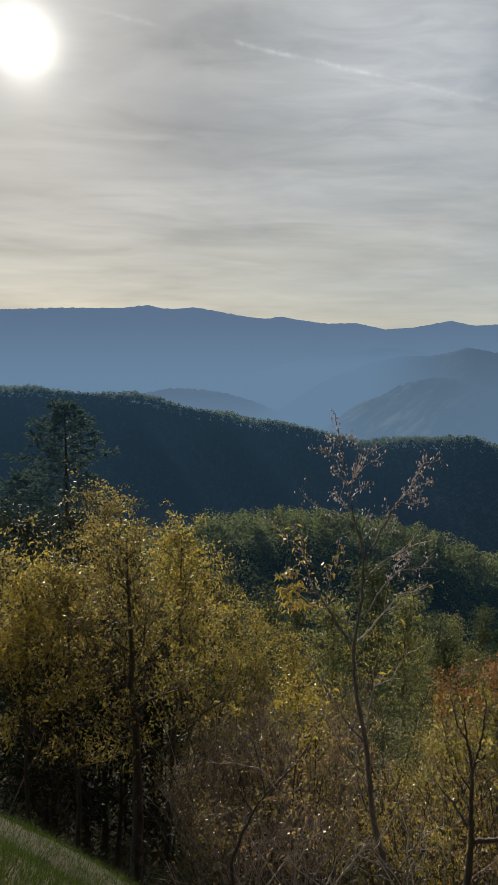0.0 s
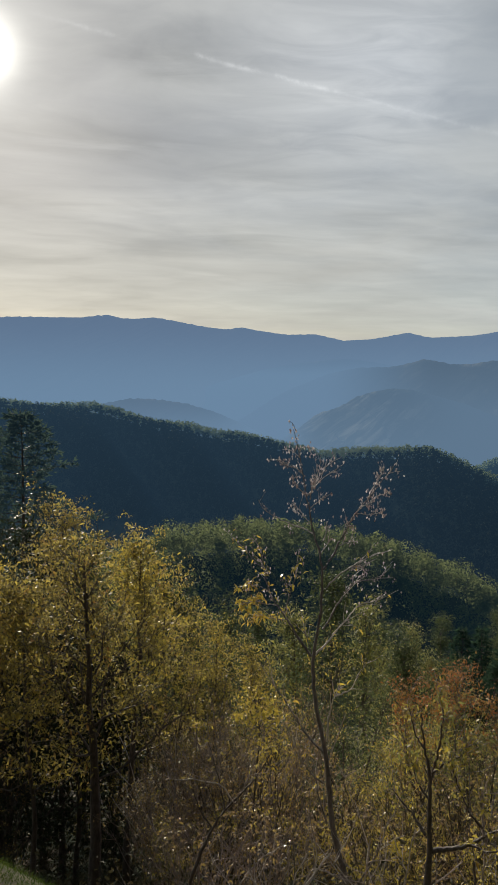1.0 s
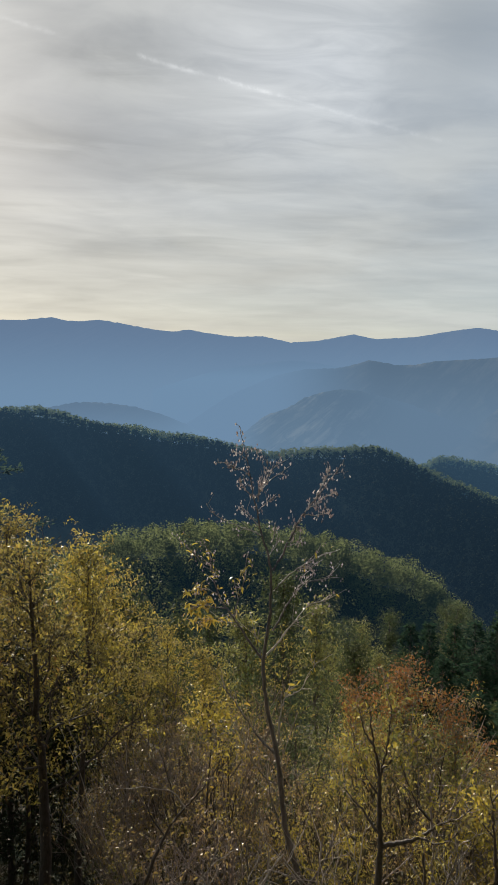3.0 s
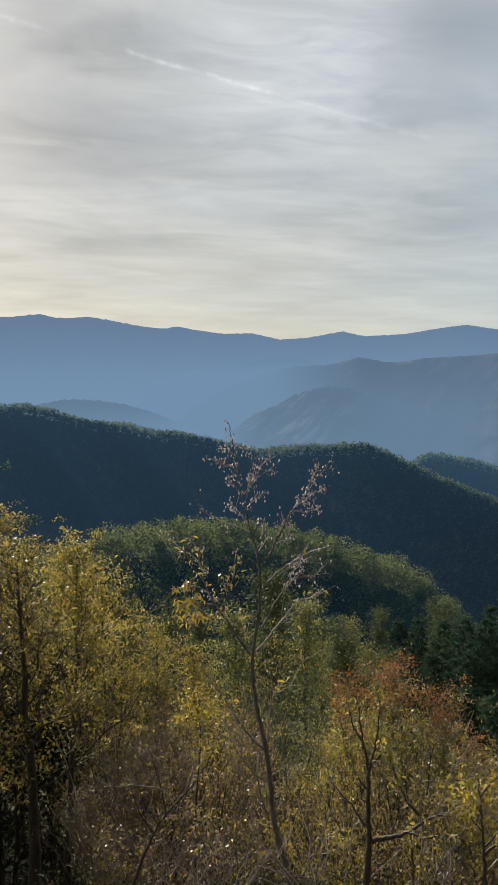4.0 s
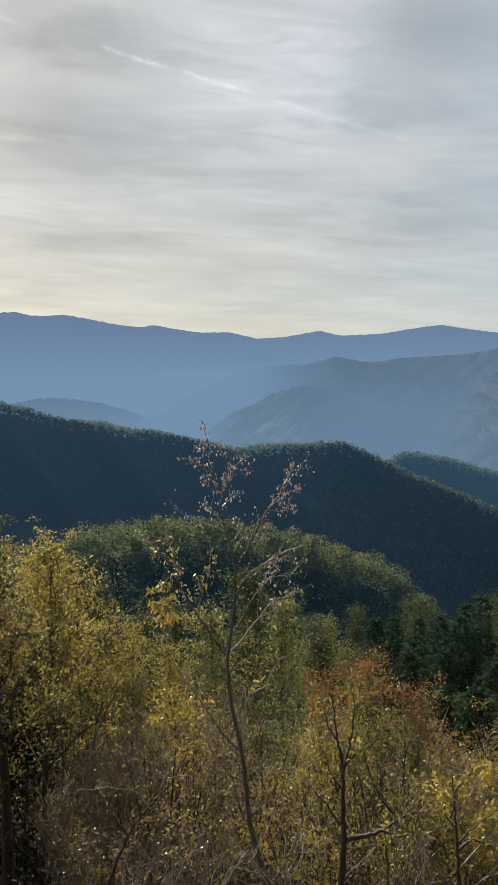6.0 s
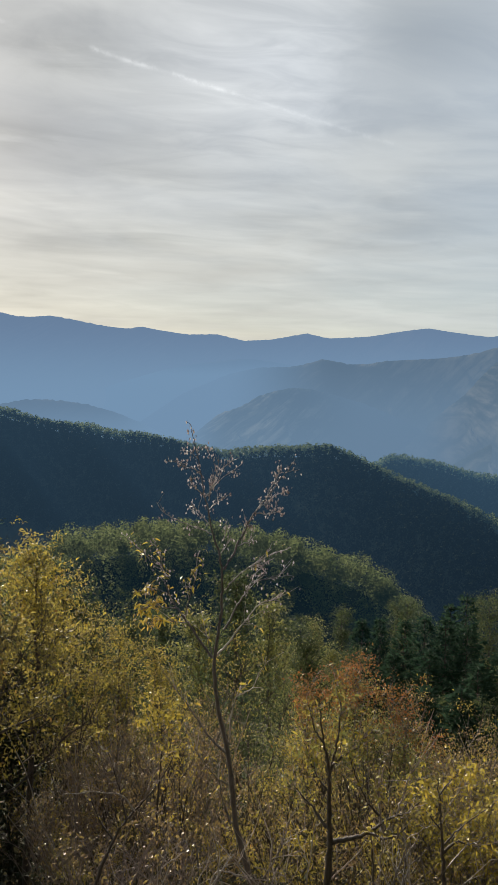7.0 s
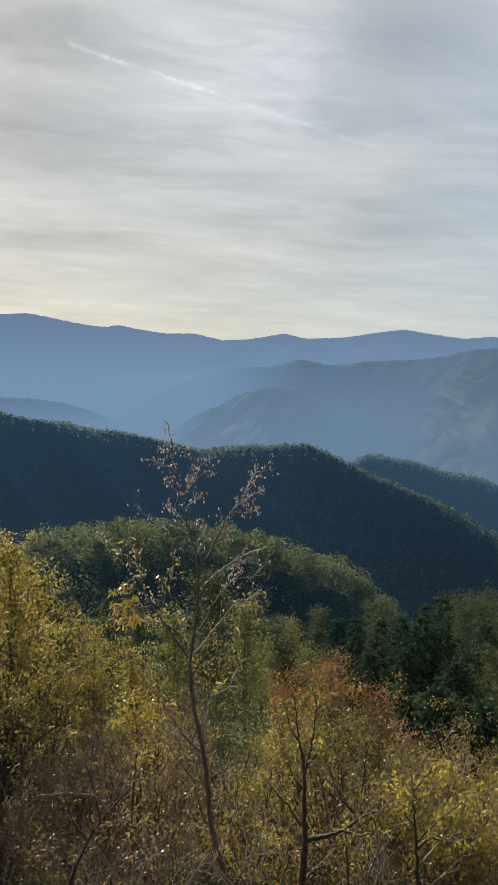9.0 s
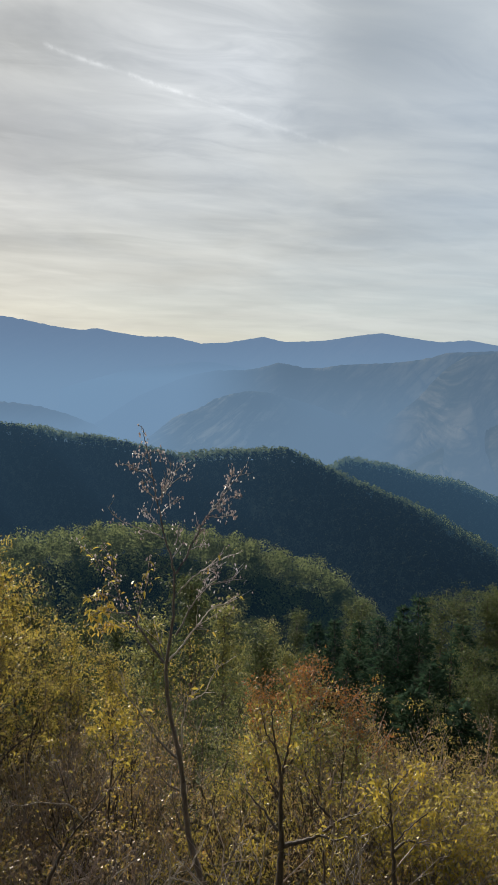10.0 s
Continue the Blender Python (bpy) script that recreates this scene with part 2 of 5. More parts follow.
def far_ground_material(haze_colour, glow_depth=(430, 830, 1.0, 1.0)):
    """Forest seen from a kilometre and more, with haze put in as blue glow."""
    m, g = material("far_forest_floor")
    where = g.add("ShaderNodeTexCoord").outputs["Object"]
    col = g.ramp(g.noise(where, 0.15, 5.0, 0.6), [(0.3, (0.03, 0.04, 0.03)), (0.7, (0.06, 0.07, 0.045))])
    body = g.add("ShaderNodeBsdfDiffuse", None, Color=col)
    thick = g.span(g.vmath("LENGTH", where, out=1), *glow_depth)
    haze_glow = g.add("ShaderNodeEmission", None, Color=(*haze_colour, 1), Strength=thick)
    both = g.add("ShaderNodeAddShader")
    g.put(both.inputs[0], body.outputs[0]), g.put(both.inputs[1], haze_glow.outputs[0])
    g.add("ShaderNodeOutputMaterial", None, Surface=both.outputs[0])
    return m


# ground past the near slope glows blue in place of haze
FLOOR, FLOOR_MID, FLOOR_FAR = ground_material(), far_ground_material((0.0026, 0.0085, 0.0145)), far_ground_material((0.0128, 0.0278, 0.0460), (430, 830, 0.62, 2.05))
BARK = bark_material("bark_brown", (0.035, 0.026, 0.020), (0.13, 0.10, 0.08))
BARK_GREY = bark_material("bark_grey", (0.075, 0.062, 0.056), (0.25, 0.21, 0.185), 9.0, 0.45)
TWIG = bark_material("twig_grey", (0.15, 0.115, 0.105), (0.50, 0.40, 0.36), 20.0, 0.32)
# paler twig copy: sunlit rims put into the colour, also used for pale dead wood
TWIG_PALE_LIT = bark_material("twig_pale_lit", (0.30, 0.25, 0.225), (0.64, 0.57, 0.52), 20.0, 0.28)
LEAF_YELLOW = leaf_material("leaf_yellow", [(0.0, (0.085, 0.068, 0.054)), (0.3, (0.215, 0.170, 0.080)), (0.5, (0.36, 0.31, 0.075)), (0.78, (0.61, 0.48, 0.08)), (0.92, (0.40, 0.21, 0.065)), (1.0, (0.30, 0.14, 0.055))], 0.58, 0.4, 1.6, shine=0.45, tint=(0.70, 0.56, 0.10), spotted=0.25)
LEAF_AMBER = leaf_material("leaf_amber", [(0.0, (0.060, 0.056, 0.034)), (0.35, (0.145, 0.125, 0.062)), (0.55, (0.31, 0.25, 0.065)), (0.72, (0.46, 0.37, 0.08)), (0.86, (0.37, 0.19, 0.06)), (1.0, (0.25, 0.12, 0.05))], 0.58, 0.4, 1.6, shine=0.42, tint=(0.54, 0.43, 0.10), spotted=0.3)
LEAF_OLIVE = leaf_material("leaf_olive", [(0.0, (0.045, 0.060, 0.038)), (0.35, (0.125, 0.140, 0.06)), (0.6, (0.30, 0.305, 0.09)), (0.85, (0.42, 0.38, 0.10)), (1.0, (0.30, 0.20, 0.09))], 0.56, 0.4, 1.4, shine=0.6, tint=(0.38, 0.37, 0.11), spotted=0.35)
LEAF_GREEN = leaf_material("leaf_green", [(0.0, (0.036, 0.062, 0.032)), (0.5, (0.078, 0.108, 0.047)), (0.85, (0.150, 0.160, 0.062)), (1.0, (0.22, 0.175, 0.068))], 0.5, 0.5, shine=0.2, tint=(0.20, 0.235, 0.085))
# darker copy of the green leaves, deep shade put into the colour
LEAF_SHADED = leaf_material("leaf_green_shaded", [(0.0, (0.016, 0.024, 0.012)), (0.6, (0.030, 0.042, 0.018)), (1.0, (0.06, 0.055, 0.022))], 0.3, 0.5, shine=0.3, tint=(0.05, 0.06, 0.02))
LEAF_RED = leaf_material("leaf_red", [(0.0, (0.17, 0.15, 0.05)), (0.35, (0.28, 0.16, 0.05)), (0.7, (0.44, 0.165, 0.05)), (1.0, (0.34, 0.08, 0.05))], 0.5, 0.4, shine=0.6, tint=(0.50, 0.24, 0.05), patch=2.5)
LEAF_BROWN = leaf_material("leaf_brown", [(0.0, (0.08, 0.055, 0.045)), (0.4, (0.20, 0.13, 0.085)), (0.60, (0.37, 0.24, 0.09)), (0.85, (0.60, 0.47, 0.11)), (1.0, (0.34, 0.22, 0.10))], 0.5, 0.34, 2.2, shine=0.9, tint=(0.54, 0.41, 0.16), spotted=0.35)
LEAF_DRY = leaf_material("leaf_dry", [(0.0, (0.17, 0.12, 0.125)), (0.35, (0.26, 0.20, 0.19)), (0.6, (0.48, 0.42, 0.41)), (1.0, (0.80, 0.76, 0.75))], 0.45, 0.22, shine=1.0, tint=(0.66, 0.56, 0.53), spotted=0.0)
LEAF_GOLD = leaf_material("leaf_gold", [(0.0, (0.26, 0.20, 0.04)), (0.5, (0.54, 0.43, 0.07)), (1.0, (0.52, 0.31, 0.06))], 0.58, tint=(0.64, 0.53, 0.10), spotted=0.3)
NEEDLES = leaf_material("needles", [(0.0, (0.022, 0.050, 0.034)), (0.6, (0.042, 0.078, 0.050)), (1.0, (0.072, 0.104, 0.058))], 0.42, 0.8, shine=0.12, tint=(0.06, 0.13, 0.07))
# spruces and hillock woods carry a faint glow that stands in for haze
NEEDLES_FAR = leaf_material("needles_far", [(0.0, (0.040, 0.068, 0.056)), (0.6, (0.066, 0.098, 0.076)), (1.0, (0.10, 0.125, 0.085))], 0.45, 0.9, air_glow=(0.0035, 0.008, 0.0125), shine=0.1, tint=(0.08, 0.13, 0.09), spotted=0.0)
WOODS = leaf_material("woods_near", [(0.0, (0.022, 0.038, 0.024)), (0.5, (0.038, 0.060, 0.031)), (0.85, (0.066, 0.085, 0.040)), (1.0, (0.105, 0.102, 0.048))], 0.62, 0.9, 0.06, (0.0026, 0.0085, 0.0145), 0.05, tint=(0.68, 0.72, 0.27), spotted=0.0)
# same far woods twice: faces coloured as shaded, crests coloured as sunlit
WOODS_SHADED = leaf_material("woods_shaded", [(0.0, (0.010, 0.015, 0.011)), (0.6, (0.012, 0.018, 0.012)), (1.0, (0.015, 0.020, 0.013))], 0.15, 0.95, 0.02, (0.0128, 0.0278, 0.0460), 0.02, tint=(0.03, 0.042, 0.03), spotted=0.0, glow_depth=(430, 830, 0.62, 2.05))
WOODS_LIT = leaf_material("woods_lit", [(0.0, (0.06, 0.085, 0.05)), (0.6, (0.10, 0.125, 0.06)), (1.0, (0.14, 0.15, 0.07))], 0.5, 0.95, 0.03, (0.0138, 0.0295, 0.050), 0.02, tint=(0.32, 0.38, 0.17), spotted=0.0, glow_depth=(430, 830, 0.64, 1.95))
# bramble colour taken near black to stand in for shade under the trees
UNDER_SHADED = leaf_material("undergrowth", [(0.0, (0.016, 0.020, 0.010)), (0.5, (0.032, 0.034, 0.017)), (0.85, (0.06, 0.05, 0.028)), (1.0, (0.09, 0.06, 0.036))], 0.3, 0.5, shine=0.3)
GRASS = leaf_material("grass_blade", [(0.0, (0.020, 0.045, 0.008)), (0.5, (0.045, 0.080, 0.014)), (0.85, (0.09, 0.115, 0.022)), (1.0, (0.15, 0.14, 0.045))], 0.4, 0.7, 3.0, shine=0.06, tint=(0.11, 0.15, 0.02), spotted=0.0)


# ---- mesh helpers ----
def mesh_of(name, verts, faces, mat=None, smooth=False):
    """A mesh from arrays: verts n x 3, faces m x 3 or m x 4."""
    verts, faces = np.asarray(verts, np.float32), np.asarray(faces, np.int32)
    me = bpy.data.meshes.new(name)
    k = faces.shape[1]
    me.vertices.add(len(verts)), me.loops.add(faces.size), me.polygons.add(len(faces))
    me.vertices.foreach_set("co", verts.ravel())
    me.loops.foreach_set("vertex_index", faces.ravel())
    me.polygons.foreach_set("loop_start", np.arange(0, faces.size, k, dtype=np.int32))
    me.polygons.foreach_set("use_smooth", np.full(len(faces), smooth))
    me.update(calc_edges=True)
    me.validate()
    if mat:
        me.materials.append(mat)
    return me


def part(name, me, parent, label=""):
    ob = new(name, me)
    ob.parent = parent
    return tagged(ob, label)


def thing(name, place, label, category, group=""):
    ob = new(name)
    ob.empty_display_size = 0.3
    ob.matrix_world = place
    return tagged(ob, label, category, group)


def tubes(runs, sides):
    """Tapered round rods along polylines: runs of (points n x 3, radii n)."""
    vs, fs, base = [], [], 0
    ring = np.arange(sides) * 2 * math.pi / sides
    for pts, rad in runs:
        pts, rad = np.asarray(pts, float), np.asarray(rad, float)
        n = len(pts)
        d = np.gradient(pts, axis=0)
        d /= np.linalg.norm(d, axis=1)[:, None] + 1e-9
        ref = np.where(np.abs(d[:, 2:3]) > 0.8, (1.0, 0.0, 0.0), (0.0, 0.0, 1.0))
        a = np.cross(d, ref)
        a /= np.linalg.norm(a, axis=1)[:, None] + 1e-9
        b = np.cross(d, a)
        v = pts[:, None] + rad[:, None, None] * (np.cos(ring)[None, :, None] * a[:, None] + np.sin(ring)[None, :, None] * b[:, None])
        vs.append(v.reshape(-1, 3))
        i, j = np.meshgrid(np.arange(n - 1), np.arange(sides), indexing="ij")
        k = (j + 1) % sides
        fs.append(np.stack([i * sides + j, i * sides + k, (i + 1) * sides + k, (i + 1) * sides + j], -1).reshape(-1, 4) + base)
        base += n * sides
    return np.concatenate(vs), np.concatenate(fs)


def leaves(rng, at, size, droop=0.4, width=0.5, fold=0.25, spread=0.35):
    """Folded pointed leaves at the places: four corners and two faces each."""
    n = len(at)
    length = size * rng.uniform(1 - spread, 1 + spread, n)
    d = rng.normal(size=(n, 3))
    d[:, 2] -= droop * 2
    d /= np.linalg.norm(d, axis=1)[:, None]
    s = np.cross(d, rng.normal(size=(n, 3)))
    s /= np.linalg.norm(s, axis=1)[:, None] + 1e-9
    up = np.cross(s, d)
    half = (length * width * 0.5)[:, None]
    mid = at + d * (length * 0.45)[:, None] + up * half * fold * 2
    v = np.stack([at, mid + s * half, at + d * length[:, None], mid - s * half], 1).reshape(-1, 3)
    i = np.arange(n)[:, None] * 4
    f = np.concatenate([i + [0, 1, 2], i + [0, 2, 3]], 1).reshape(-1, 3)
    return v, f


def arched(rng, at, size, droop=0.4, width=0.38, spread=0.4):
    """Leaves that spread sideways and arch over, tips down: six corners and four faces each."""
    n = len(at)
    L = (size * rng.uniform(1 - spread, 1 + spread, n) / 3)[:, None]
    a = rng.uniform(0, 2 * math.pi, n)
    flat = np.stack([np.cos(a), np.sin(a), 0 * a], -1)
    up = np.array([0, 0, 1.0])
    rise, bend = rng.normal(0.3 - droop, 0.5, n), rng.uniform(0.2, 0.7, n)
    steps = [flat * np.cos(rise - k * bend)[:, None] * L + up * np.sin(rise - k * bend)[:, None] * L for k in range(3)]
    roll = rng.normal(0, 0.9, n)[:, None]
    s = np.stack([-np.sin(a), np.cos(a), 0 * a], -1) * np.cos(roll) + up * np.sin(roll)
    half = L * 3 * width * 0.5
    p1 = at + steps[0]
    p2 = p1 + steps[1]
    v = np.stack([at, p1 + s * half, p1 - s * half, p2 + s * half * 0.8, p2 - s * half * 0.8, p2 + steps[2]], 1).reshape(-1, 3)
    i = np.arange(n)[:, None] * 6
    f = np.concatenate([i + [0, 1, 2], i + [1, 3, 2], i + [2, 3, 4], i + [3, 5, 4]], 1).reshape(-1, 3)
    return v, f


def curled(rng, at, size, droop=1.0, width=0.34):
    """Longer leaves that curl along their length: six corners and four faces each."""
    n = len(at)
    length = size * rng.uniform(0.6, 1.3, n)
    d = rng.normal(size=(n, 3)) * 0.6
    d[:, 2] -= droop
    d /= np.linalg.norm(d, axis=1)[:, None]
    s = np.cross(d, rng.normal(size=(n, 3)))
    s /= np.linalg.norm(s, axis=1)[:, None] + 1e-9
    up = np.cross(s, d)
    L, half = length[:, None], (length * width * 0.5)[:, None]
    bend = rng.uniform(-0.25, 0.35, n)[:, None]
    p1, p2 = at + d * L * 0.35 + up * L * bend * 0.7, at + d * L * 0.7 + up * L * bend
    v = np.stack([at, p1 + s * half, p1 - s * half, p2 + s * half * 0.8, p2 - s * half * 0.8, at + d * L + up * L * bend * 0.6], 1).reshape(-1, 3)
    i = np.arange(n)[:, None] * 6
    f = np.concatenate([i + [0, 1, 2], i + [1, 3, 2], i + [2, 3, 4], i + [3, 5, 4]], 1).reshape(-1, 3)
    return v, f


# ---- lie of the land ----
def crest(az, table, soft=0.5):
    t = np.array(table)
    return sum(np.interp(az + soft * k, t[:, 0], t[:, 1]) * w for k, w in ((-1, 0.15), (-0.5, 0.2), (0, 0.3), (0.5, 0.2), (1, 0.15)))


SLOPE_R = [0, 1.2, 2.2, 4, 6, 8, 14, 20, 35, 60, 75, 100, 145, 175]
SLOPE_Z = [-1.6, -1.6, -2.1, -3.9, -5.7, -7.3, -12.0, -15.6, -23.5, -34.5, -41, -55, -84, -92]
HILLOCK = [(-40, -24), (-14, -17), (-6.8, -14.5), (-5.0, -13.8), (-2.6, -13.3), (0.0, -13.2), (2.6, -12.85), (4.7, -12.7), (7.0, -12.8), (9.8, -13.5), (13.1, -13.85), (15.9, -14.3), (18.6, -15.0), (20.8, -15.5), (22.7, -16.6), (24.6, -18.1), (25.5, -19.0), (28, -21.5), (40, -32)]
RIDGE = [(-40, -3.6), (-28, -2.8), (-17.3, -2.4), (-15.6, -2.8), (-13, -3.05), (-9.3, -3.05), (-5.2, -4.3), (-2.2, -4.6), (0.7, -5.4), (3.5, -5.7), (9.2, -7.0), (12.9, -6.55), (18.1, -6.4), (20.9, -7.5), (23.1, -8.45), (25.8, -9.5), (30.5, -11.25), (33.7, -12.8), (36, -14.2), (45, -19)]
SPUR = [(10, -16), (19.8, -8.75), (21.7, -8.0), (23.1, -7.15), (24.5, -7.3), (27.2, -7.65), (29.9, -8.35), (31.7, -8.5), (35.3, -9.8), (45, -12)]
R_HILLOCK, R_SPUR = 210.0, 820.0


def r_ridge(az):
    return np.interp(az, [-30, 10, 20, 36], [700, 620, 560, 450])


def hill(r, az, rc, table, trees, front, back, soft):
    top = rc * np.tan(np.radians(crest(az, table))) - trees
    d = r - rc
    return top - np.where(d < 0, front, back) * (np.sqrt(d * d + soft * soft) - soft)


def spurs(r, az, rc, wide, lean):
    """Side ribs that run down the near flank of a hill, -0.5 to 0.5."""
    u = np.radians(az) * rc + lean * (r - rc)
    return np.abs(np.sin(u / wide + 0.7 * np.sin(u / wide * 0.43 + 1.0))) - 0.5


def land(x, y):
    """Height of the ground."""
    x, y = np.asarray(x, float), np.asarray(y, float)
    r, az = np.hypot(x, y), np.degrees(np.arctan2(x, y))
    ahead = np.clip((100 - np.abs(az)) / 30, 0, 1)
    near = np.interp(r, SLOPE_R, SLOPE_Z)
    near = near + 0.25 * np.sin(x * 0.9 + 1) * np.sin(y * 0.7) * np.clip((r - 2) / 6, 0, 1)
    brow = 5.5 * np.tan(np.radians(np.clip(-34.8 - 0.60 * (az + 21.3), -47, -28)))
    bank = np.where(r < 5.5, -1.6 + (brow + 1.6) * np.clip((r - 1.2) / 4.3, 0, 1), brow - 0.35 * (r - 5.5) - 0.22 * (r - 5.5) ** 2)
    bank = bank - 0.10 * np.exp(-((r - 5.5) / 0.6) ** 2)
    near = np.where((az < -2) & (az > -100), np.maximum(near, bank), near)
    near = near * ahead + (1 - ahead) * (-1.6 - 0.08 * np.maximum(r - 2, 0))
    valley = np.interp(r, [0, 175, 320, 480, 800, 1200, 4900], [-92, -92, -150, -190, -230, -300, -320])
    z = np.where(r < 175, near, valley)
    bumps = 3 * np.sin(x * 0.05 + 0.4) * np.sin(y * 0.041) + 1.5 * np.sin(x * 0.11) * np.sin(y * 0.13 + 2)
    a = np.clip(az, -45, 45)
    hills = np.maximum(hill(r, a, R_HILLOCK, HILLOCK, 11.2, 1.15, 0.42, 7), hill(r, a, r_ridge(a), RIDGE, 11.5, 0.68, 0.5, 22))
    hills = np.maximum(hills, hill(r, a, R_SPUR, SPUR, 11.0, 0.45, 0.5, 16))
    flank = np.clip((r_ridge(a) - r) / 60, 0, 1) * np.clip((700 - r) / 40, 0, 1)
    hills = hills + np.where(r > 330, 26 * flank * spurs(r, a, r_ridge(a), 42.0, 0.8), 3.5 * np.clip((R_HILLOCK - r) / 14, 0, 1) * spurs(r, a, R_HILLOCK, 9.0, 0.5))
    hills = np.where(r > 120, hills + 0.35 * bumps * np.clip((r - 120) / 60, 0, 1), -999)
    z = np.where(np.abs(az) < 60, np.maximum(z, hills), z)
    return z + EYE


def stand(az, r, sink=0.12, turn=0.0, scale=1.0):
    """A pose on the ground at an azimuth and a distance from where the path starts."""
    x, y = r * math.sin(radians(az)), r * math.cos(radians(az))
    return pose(x, y, float(land(x, y)) - sink, 0, 0, turn) @ Matrix.Scale(scale, 4)


def make_ground():
    rr = np.concatenate([np.linspace(0.0, 12, 49), np.geomspace(12.4, 160, 60), np.geomspace(164, 1100, 110), np.geomspace(1150, 4900, 14)])
    aa = np.radians(np.concatenate([np.linspace(-60, 60, 240), np.linspace(64, 296, 59)]))
    R, A = np.meshgrid(rr, aa, indexing="ij")
    X, Y = R * np.sin(A), R * np.cos(A)
    v = np.stack([X, Y, land(X, Y)], -1).reshape(-1, 3)
    n, k = len(rr), len(aa)
    i, j = np.meshgrid(np.arange(n - 1), np.arange(k), indexing="ij")
    j2 = (j + 1) % k
    f = np.stack([i * k + j, i * k + j2, (i + 1) * k + j2, (i + 1) * k + j], -1).reshape(-1, 4)
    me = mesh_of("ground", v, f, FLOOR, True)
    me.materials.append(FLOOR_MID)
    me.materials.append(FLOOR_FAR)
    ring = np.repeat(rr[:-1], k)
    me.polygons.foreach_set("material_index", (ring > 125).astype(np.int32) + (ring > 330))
    ob = new("ground", me)
    tagged(ob, "steep wooded hillside of leaf litter and moss falling into valleys", "ground", kind="structure")


make_ground()

# ---- far ranges ----
FAR = [(-45, 3.0), (-30, 3.6), (-19.6, 3.35), (-15.2, 3.56), (-10.4, 3.6), (-8.2, 3.86), (-7.2, 3.62), (-6.2, 3.56), (-4.4, 3.7), (-2.4, 3.36), (-0.5, 3.0), (1.3, 2.79), (2.7, 2.96), (4.1, 2.69), (6.3, 2.38), (8.7, 2.42), (11.0, 1.9), (13.3, 2.02), (16.1, 2.53), (17.9, 2.12), (21.1, 2.26), (24.1, 2.73), (25.8, 2.91), (28, 2.54), (30.4, 2.2), (32.5, 2.38), (36, 1.7), (45, 2.2)]
SECOND = [(-6, -8), (2, -5), (6, -2.4), (9.8, -0.8), (12.2, -0.28), (15.0, -0.2), (16.6, 0.17), (17.3, 0.43), (18.2, 0.33), (19.6, 0.02), (21.2, 0.06), (22.4, 0.3), (24.2, 0.41), (26.9, 0.55), (28.7, 0.79), (30.0, 1.07), (30.8, 1.38), (32.5, 1.45), (34.7, 1.55), (45, 2.2)]
MIDDLE = [(-4, -3.5), (0, -1.8), (4, -0.6), (7, 0.0), (9.5, 0.3), (10.7, 0.42), (12.0, 0.4), (13.3, 0.2), (15.0, -0.1), (16.3, -0.3), (20, -1.5), (24, -3)]
LIT_SPUR = [(3, -8), (7.1, -5.6), (8.9, -4.1), (10.8, -3.5), (12.2, -2.62), (13.6, -2.2), (15.0, -1.93), (16.4, -2.0), (18.3, -2.45), (20.7, -3.1), (23.5, -4.2), (27, -6), (32, -9)]
LIT_SLOPE = [(18, -11), (24.4, -6.6), (26.2, -4.6), (27.1, -3.7), (28.8, -2.3), (30.0, -0.8), (31.3, 0.5), (32.6, 1.2), (34.8, 1.4), (45, 2)]
LOW_SLOPE = [(22, -11), (26.2, -9.2), (29.0, -7.3), (30.3, -6.5), (32.4, -5.2), (33.7, -4.7), (35.0, -4.2), (45, -1)]
HAZY_HILL = [(-30, -5.5), (-14, -4.4), (-10.7, -3.6), (-8.1, -3.15), (-6.4, -2.85), (-4.2, -2.95), (-2.0, -3.28), (0.3, -3.92), (2.6, -4.9), (4.0, -5.7), (9, -8)]


def far_range(name, label, r, table, mat, deep, rough, seed, lo=-45, hi=45, soft=0.5, crag=3.0, bold=1.0):
    """A mountain range: a crest with ribs and gullies running down both flanks."""
    az = np.linspace(lo, hi, int((hi - lo) * 8))
    tt = np.concatenate([np.linspace(-1, 0, 36), np.linspace(0.05, 0.5, 6)])
    top = r * np.tan(np.radians(crest(az, table, soft)))
    v = np.zeros((len(tt), len(az), 3))
    for j, a in enumerate(az):
        for i, t in enumerate(tt):
            rib = noise.fractal(Vector((a * 0.35 + t * 2.2, seed, t * 1.3)), 0.9, 2.1, 5) * rough
            rib += (0.3 - abs(noise.noise(Vector((a * 0.9 + t * 4.5, seed + 3, t * 0.8)))) * 1.6) * rough * 0.8
            down = abs(t)
            rib = min(rib, 0.5)
            rr = r * (1 + t * deep) * (1 + rib * 0.03 * bold * min(1, down * 2.5))
            z = top[j] - down * r * deep * 0.5 + rib * r * 0.018 * bold * min(1, down * 2.2)
            if down < 0.05:
                z += noise.fractal(Vector((a * 2.5, seed + 5, 0)), 1.0, 2.0, 3) * crag
            v[i, j] = rr * math.sin(radians(a)), rr * math.cos(radians(a)), z + EYE
    n, k = v.shape[:2]
    i, j = np.meshgrid(np.arange(n - 1), np.arange(k - 1), indexing="ij")
    f = np.stack([i * k + j, i * k + j + 1, (i + 1) * k + j + 1, (i + 1) * k + j], -1).reshape(-1, 4)
    ob = new(name, mesh_of(name, v.reshape(-1, 3), f, mat, True))
    tagged(ob, label, "mountain range", kind="structure")


